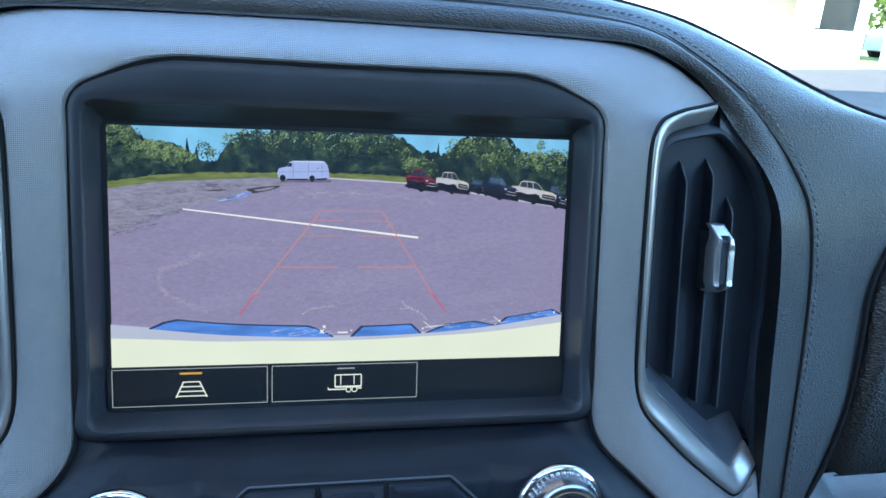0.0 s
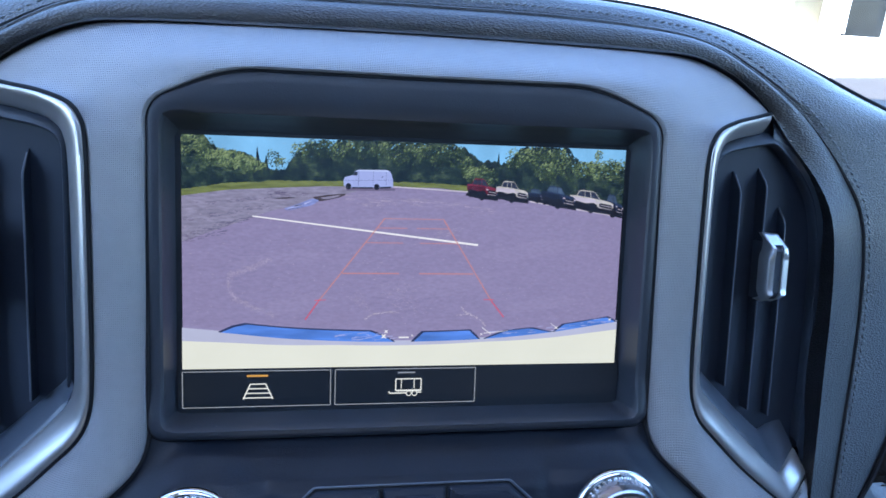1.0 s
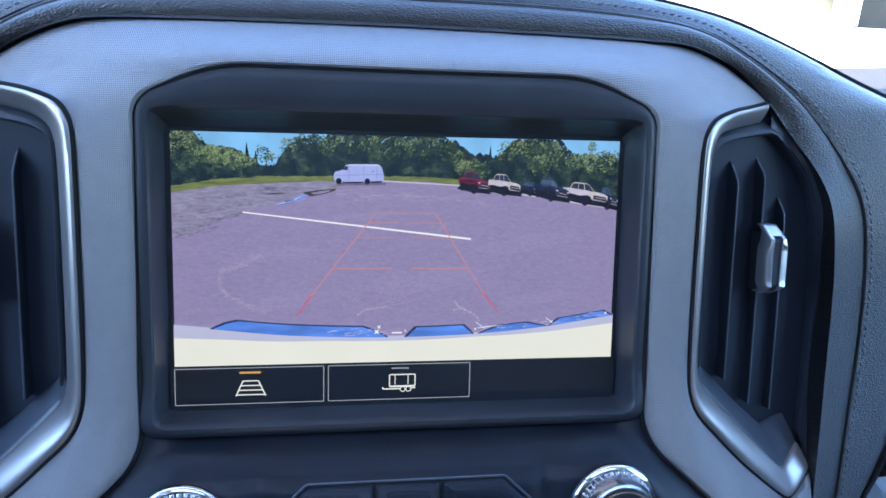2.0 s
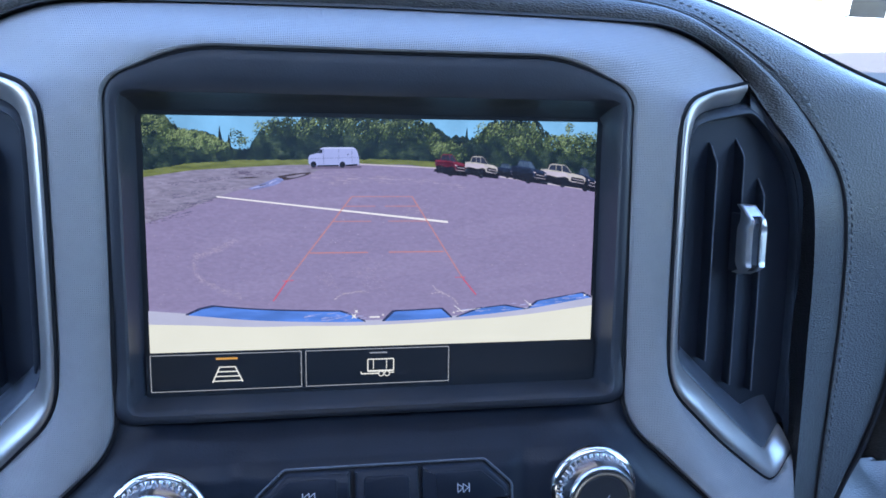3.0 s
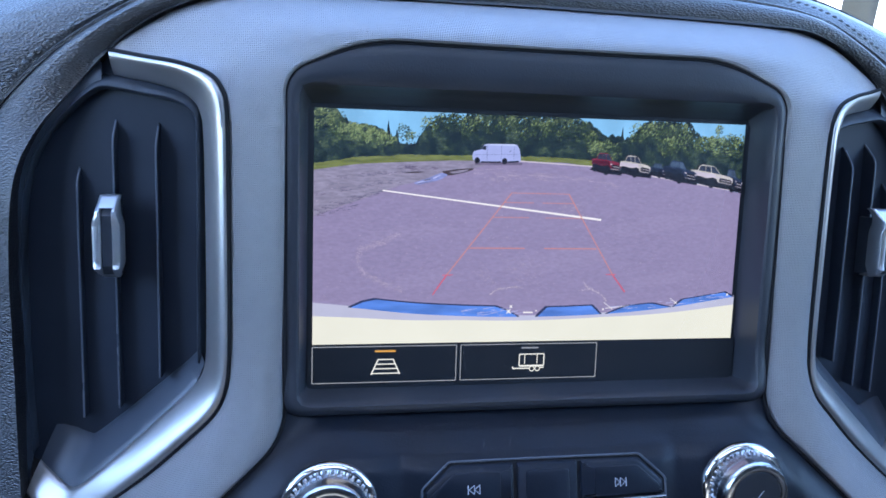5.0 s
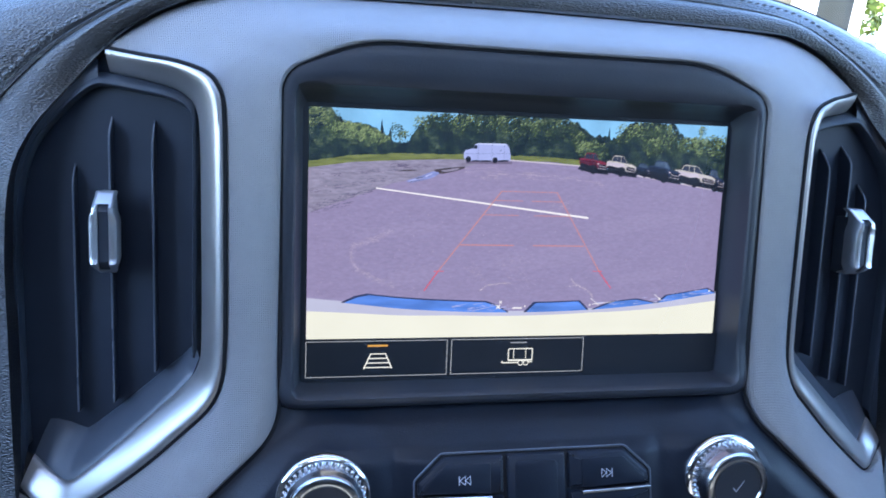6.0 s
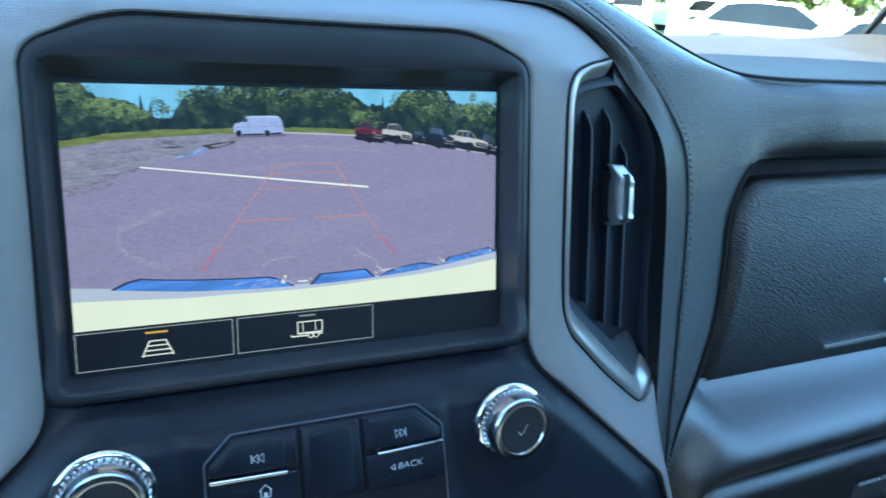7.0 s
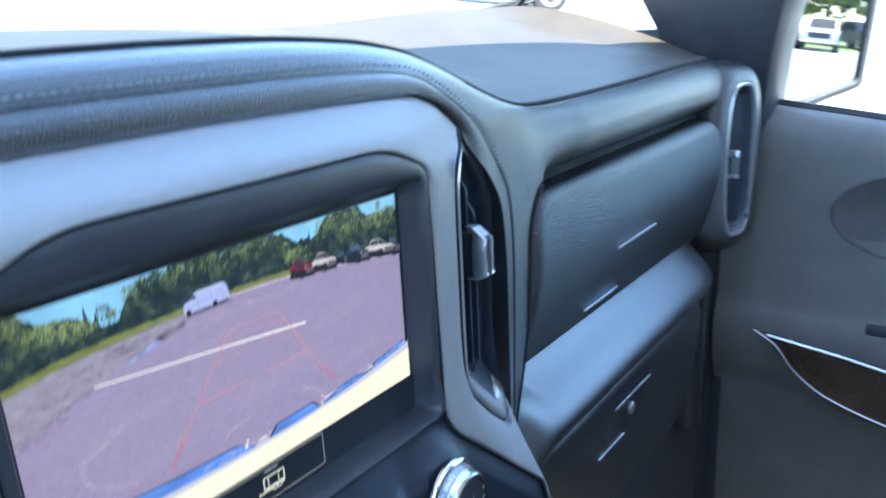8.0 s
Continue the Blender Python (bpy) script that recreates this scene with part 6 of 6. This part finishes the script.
def front_seat(x, label):
    st = thing("front_seat", label, "car seat", (x, -.75, -.70), group="front seats")
    b = bmesh.new()
    box(b, x - .27, -1.02, -.46, x + .27, -.50, -.30, .05)
    part("seat_cushion", b, SEAT, st)
    b = bmesh.new()
    box(b, x - .26, -1.20, -.34, x + .26, -1.04, .26, .05)
    part("backrest", b, SEAT, st)
    b = bmesh.new()
    box(b, x - .13, -1.22, .28, x + .13, -1.12, .46, .04)
    part("headrest", b, SEAT, st)
    b = bmesh.new()
    box(b, x - .24, -1.0, -.70, x + .24, -.55, -.46, .02)
    part("seat_base", b, SOFTBLACK, st)


front_seat(.40, "black leather front passenger seat")
front_seat(-.42, "black leather driver's seat")
console = thing("centre_console", "black centre console between the front seats", "console", (0, -.6, -.70))
bm = bmesh.new()
box(bm, -.12, -1.0, -.70, .12, -.10, -.36, .03)
part("console_body", bm, SOFTBLACK, console)

# white bonnet outside, lower than the dashboard but for its raised wing
bonnet = thing("bonnet", "white painted truck bonnet with raised wing", "bonnet", (0, 1.2, .9), Matrix())
bm = bmesh.new()
rows = []
for u in np.linspace(-1, 1, 33):
    x = 1.0 * u
    wing = max(0, (abs(u) - .74) / .26)
    row = []
    for s in np.linspace(0, 1, 12):
        row.append((x, .40 + 1.45 * s, 1.355 - .06 * s - .05 * u * u + .15 * (3 * wing ** 2 - 2 * wing ** 3) * (1 - .3 * s) - .25 * max(0, s - .9)))
    rows.append(row)
loft(bm, rows)
part("bonnet_skin", bm, PAINT, bonnet)
for s in (1, -1):
    bm = bmesh.new()
    box(bm, s * .94, .45, .55, s * 1.0, 1.90, 1.36, .02)
    part("wing", bm, PAINT, bonnet)
    bm = bmesh.new()
    lathe(bm, [(.001, 0), (.40, 0), (.41, .06), (.41, .20), (.36, .26), (.001, .25)], (s * .68, 1.15, .40), (s, 0, 0), 28)
    part("wheel", bm, RUBBER, bonnet)
bm = bmesh.new()
box(bm, -.95, 1.84, .45, .95, 1.94, 1.25, .04)
part("nose", bm, PAINT, bonnet)

# door mirror
dm = LEAN @ Matrix.Translation((1.095, .022, .085)) @ Matrix.Rotation(radians(-39), 4, "Z") @ Matrix.Rotation(radians(6.3), 4, "X")
mirror = thing("door_mirror", "white door mirror with clear mirror glass", "door mirror", (0, 0, -.12), dm)
mo = poly_fillet([(-.180, -.112, .02), (-.068, -.120, .03), (.082, -.080, .012), (.082, .130, .02), (-.180, .130, .02)], 5)
bm = bmesh.new()
slab(bm, mo, 0, .006, 0)
part("mirror_glass", bm, MIRROR, mirror, "silvered mirror glass")
bm = bmesh.new()
k = len(mo)
def grow(f, y):
    return [(x * f, y, z * f + .01 * (f - 1)) for x, z in mo]
loft(bm, [grow(1.0, .004), grow(1.0, -.004), grow(1.04, -.006), grow(1.14, -.004), grow(1.16, .02), grow(1.05, .08), grow(.6, .12)], closed=True)
part("mirror_housing", bm, SOFTBLACK, mirror, "grey mirror housing")
bm = bmesh.new()
box(bm, -.30, .01, -.16, -.07, .07, -.06, .02)
part("mirror_arm", bm, SOFTBLACK, mirror)


# ---- outside ----
def plain(name, label, category, bm, material, kind="structure"):
    return tagged(part(name, bm, material, None), label, category, kind=kind)


bm = bmesh.new()
bmesh.ops.create_grid(bm, x_segments=40, y_segments=40, size=900)
plain("ground", "pale sunlit asphalt car park", "ground", bm, ASPHALT)

building = thing("showroom_building", "white clad building with tan panel and dark window", "building", (6, 15, 0), Matrix())
bm = bmesh.new()
box(bm, -14, 15.0, 0, 9.9, 24, 5.2)
box(bm, 11.0, 15.0, 0, 11.22, 24, 5.2)
box(bm, 9.9, 15.0, 0, 11.0, 24, 1.52)
# unseen wall above the tan blind, brought down low to keep sun off it
box(bm, 9.9, 15.0, 2.75, 11.0, 24, 5.2)
box(bm, 11.22, 15.0, 0, 12.35, 24, 1.36)
box(bm, 11.22, 15.0, 3.6, 12.35, 24, 5.2)
part("wall", bm, WALLW, building)
bm = bmesh.new()
box(bm, -14.3, 14.7, 5.2, 12.6, 24.3, 5.5, .05)
part("roof", bm, TONGUE, building)
bm = bmesh.new()
box(bm, 9.85, 15.5, 1.40, 11.05, 15.56, 2.80)
part("tan_panel", bm, TANP, building, "tan blind behind the window")
bm = bmesh.new()
box(bm, 11.20, 15.12, 1.34, 12.34, 15.18, 3.62)
part("window_pane", bm, DARKGLASS, building, "dark glass pane")
bm = bmesh.new()
for x in (9.9, 11.0, 11.24):
    box(bm, x - .05, 14.96, 1.40, x + .05, 15.02, 3.62)
part("window_frame", bm, WALLW, building)
bm = bmesh.new()
box(bm, 12.30, 14.9, 0, 12.42, 24, 5.2)
part("corner_trim", bm, WALLW, building)

post = thing("porch_post", "white square porch post with base", "post", (10.6, 12, 0), Matrix())
bm = bmesh.new()
box(bm, 10.62, 12.0, 0, 10.86, 12.2, 4.6, .02)
box(bm, 10.56, 11.94, 0, 10.92, 12.26, .35, .02)
part("shaft", bm, WALLW, post)


def vehicle(name, label, x, y, heading, paint, kind="pickup", scale=1.0):
    """A parked car or pickup, its nose along local +x, turned by heading degrees."""
    m = Matrix.Translation((x, y, 0)) @ Matrix.Rotation(radians(heading), 4, "Z") @ Matrix.Scale(scale, 4)
    c = thing(name, label, "pickup" if kind == "pickup" else "car", (0, 0, 0), m, group="parked vehicles")
    if kind == "pickup":
        side = [(-2.8, .62), (-2.8, 1.22), (-1.0, 1.24), (-.95, 1.26), (1.25, 1.26), (2.55, 1.18), (2.85, 1.05), (2.88, .58), (2.5, .45), (-2.5, .45)]
        cab = [(-1.0, 1.25), (-.85, 1.80), (-.6, 1.88), (.45, 1.86), (1.30, 1.25)]
        glass = [(-.82, 1.30), (-.72, 1.74), (.38, 1.76), (1.05, 1.30)]
        hw, wheels = .98, (-1.85, 1.85)
    else:
        side = [(-2.2, .55), (-2.25, .95), (-1.9, 1.02), (1.1, .98), (2.0, .86), (2.25, .70), (2.25, .42), (1.9, .30), (-2.0, .30)]
        cab = [(-1.95, 1.02), (-1.45, 1.48), (-.8, 1.58), (.2, 1.55), (1.15, .98)]
        glass = [(-1.70, 1.06), (-1.30, 1.42), (-.7, 1.50), (.15, 1.48), (.92, 1.02)]
        hw, wheels = .90, (-1.35, 1.40)

    def prism(outline, w, tops=1.0):
        b = bmesh.new()
        slab(b, outline, -w, w, .06, 3)
        for v in b.verts:
            if v.co.z > 1.3:
                v.co.y *= 1 - .16 * (v.co.z - 1.3) / .5
        return b
    part("body", prism(side, hw), paint, c)
    part("cab", prism(cab, hw * .93), paint, c)
    for s in (1, -1):
        b = bmesh.new()
        o = [(px, pz) for px, pz in glass]
        f = b.faces.new([b.verts.new((px, s * (hw * .94 * (1 - .16 * max(0, pz - 1.3) / .5) + .012), pz)) for px, pz in o])
        bmesh.ops.solidify(b, geom=[f], thickness=.01)
        part("side_window", b, DARKGLASS, c, "dark side glass", smooth=False)
    b = bmesh.new()
    p0, p1 = cab[-1], cab[-2]
    f = b.faces.new([b.verts.new(q) for q in ((p0[0] + .0, -hw * .80, p0[1] + .04), (p0[0] + .0, hw * .80, p0[1] + .04), (p1[0] + .06, hw * .70, p1[1] - .04), (p1[0] + .06, -hw * .70, p1[1] - .04))])
    bmesh.ops.solidify(b, geom=[f], thickness=-.03)
    part("windscreen", b, DARKGLASS, c, smooth=False)
    nose = max(p[0] for p in side)
    if kind == "pickup":
        b = bmesh.new()
        box(b, nose - .05, -.60, .72, nose + .03, .60, 1.06, .03)
        part("grille", b, SOFTBLACK, c, "black grille")
        b = bmesh.new()
        box(b, nose - .10, -.95, .46, nose + .06, .95, .66, .03)
        part("bumper", b, BRIGHT, c, "chrome bumper")
    for s in (1, -1):
        b = bmesh.new()
        box(b, nose - .12, s * .64, .78, nose + .02, s * .92, 1.02 if kind == "pickup" else .88, .03)
        part("headlight", b, BRIGHT, c)
        b = bmesh.new()
        back_x = min(p[0] for p in side)
        box(b, back_x - .03, s * .76, .80, back_x + .08, s * .94, 1.15 if kind == "pickup" else .98, .02)
        part("tail_light", b, LAMPRED, c, "red tail light")
        for wx in wheels:
            b = bmesh.new()
            lathe(b, [(.001, .0), (.40, .0), (.41, .06), (.41, .20), (.36, .26), (.24, .25)], (wx, s * (hw - .16), .40), (0, s, 0), 24)
            w = part("wheel", b, RUBBER, c)
            b = bmesh.new()
            lathe(b, [(.24, .245), (.22, .262), (.08, .240), (.001, .245)], (wx, s * (hw - .16), .40), (0, s, 0), 16)
            part("rim", b, CHROME, w)
    return c


LAMPRED = mat("red_lamp", (0.45, 0.02, 0.02), 0.2)
RED = mat("red_car_paint", (0.30, 0.015, 0.02), 0.25, vary=0.05, scale=3, coat=0.6)
DARKCAR = mat("dark_blue_car_paint", (0.02, 0.025, 0.04), 0.25, vary=0.05, scale=3, coat=0.6)
vehicle("parked_suv", "white parked car beside the building", 31.0, 33.6, 8, PAINT, "car", 1.2)
vehicle("parked_suv", "red parked car behind a white one", 33.0, 33.0, 20, RED, "car", 1.1)
vehicle("parked_car", "white parked car with dark windows", 16.5, 14.6, -45, PAINT, "car", 1.12)
vehicle("parked_car", "dark parked car in the front row", 24.6, 15.6, -40, DARKCAR, "car", 1.1)
vehicle("parked_car", "white parked car at the end of the row", 14.6, 9.6, -40, PAINT, "car", 1.0)
# the row behind, seen in the door mirror
vehicle("parked_pickup", "red parked pickup facing the lane", 1.15, -52.0, 93, RED)
vehicle("parked_pickup", "white parked pickup facing the lane", 3.3, -51.0, 94, PAINT)
vehicle("parked_pickup", "dark parked pickup at the end of the row", 6.0, -60.0, 60, DARKCAR)

bm = bmesh.new()
bmesh.ops.create_grid(bm, x_segments=12, y_segments=4, size=1, matrix=Matrix.Translation((6, -70, .03)) @ Matrix.Diagonal((60, 16, 1, 1)))
plain("grass_verge", "sunlit grass verge behind the row", "grass", bm, GRASS, "stuff")
bm = bmesh.new()
bmesh.ops.create_grid(bm, x_segments=12, y_segments=4, size=1, matrix=Matrix.Translation((45, 34, .03)) @ Matrix.Diagonal((26, 12, 1, 1)))
plain("grass_verge", "sunlit grass verge under the trees", "grass", bm, GRASS, "stuff")


def tree(x, y, h, spread, seed):
    r = random.Random(seed)
    t = thing("tree", "broad leafy green tree beyond the car park", "tree", (x, y, 0), Matrix(), group="trees")
    b = bmesh.new()
    tube(b, [(x, y, -.1), (x + .1, y, h * .25), (x - .05, y + .1, h * .55), (x + .1, y, h * .85)], lambda s: .24 * (1 - .8 * s) + .03, 8)
    for i in range(7):
        a, z0 = r.uniform(0, 6.28), h * r.uniform(.25, .6)
        tube(b, [(x, y, z0), (x + math.cos(a) * spread * .4, y + math.sin(a) * spread * .4, z0 + h * .1), (x + math.cos(a) * spread * .75, y + math.sin(a) * spread * .75, z0 + h * .2)], lambda s: .08 * (1 - .8 * s) + .01, 5)
    part("trunk", b, BARK, t)
    vs, fs = [], []
    for i in range(90):
        a, u = r.uniform(0, 6.28), r.random()
        z = h * (.22 + .78 * u)
        rad = spread * math.sin(math.pi * (.12 + .80 * u)) * r.uniform(.35, 1.0)
        cx, cy = x + math.cos(a) * rad, y + math.sin(a) * rad
        cs = spread * r.uniform(.14, .28)
        for k in range(34):
            d = Vector((r.gauss(0, 1), r.gauss(0, 1), r.gauss(0, .8))).normalized() * cs * r.uniform(.4, 1.1)
            p = Vector((cx, cy, z)) + d
            e1 = Vector((r.gauss(0, 1), r.gauss(0, 1), r.gauss(0, 1))).normalized()
            e2 = e1.cross(d.normalized() + Vector((.01, 0, 0))).normalized()
            s = r.uniform(.13, .30)
            n0 = len(vs)
            vs += [p - e1 * s, p + e2 * s * .5, p + e1 * s, p - e2 * s * .5]
            fs.append((n0, n0 + 1, n0 + 2, n0 + 3))
    me = bpy.data.meshes.new("crown")
    me.from_pydata([tuple(v) for v in vs], [], fs)
    me.materials.append(LEAF)
    ob = new("crown", me)
    ob.parent = t
    ob.location = -Vector(t["base"])
    return t


rt = random.Random(3)
for i in range(9):
    tree(26 + i * 4.2 + rt.uniform(-1, 1), 31 - i * 2.0 + rt.uniform(-2, 2), rt.uniform(7, 10), rt.uniform(2.6, 3.6), 20 + i)
for i in range(16):
    tree(-16 + i * 2.6 + rt.uniform(-1, 1), -68 + rt.uniform(-4, 4), rt.uniform(8, 11), rt.uniform(2.8, 3.8), 50 + i)
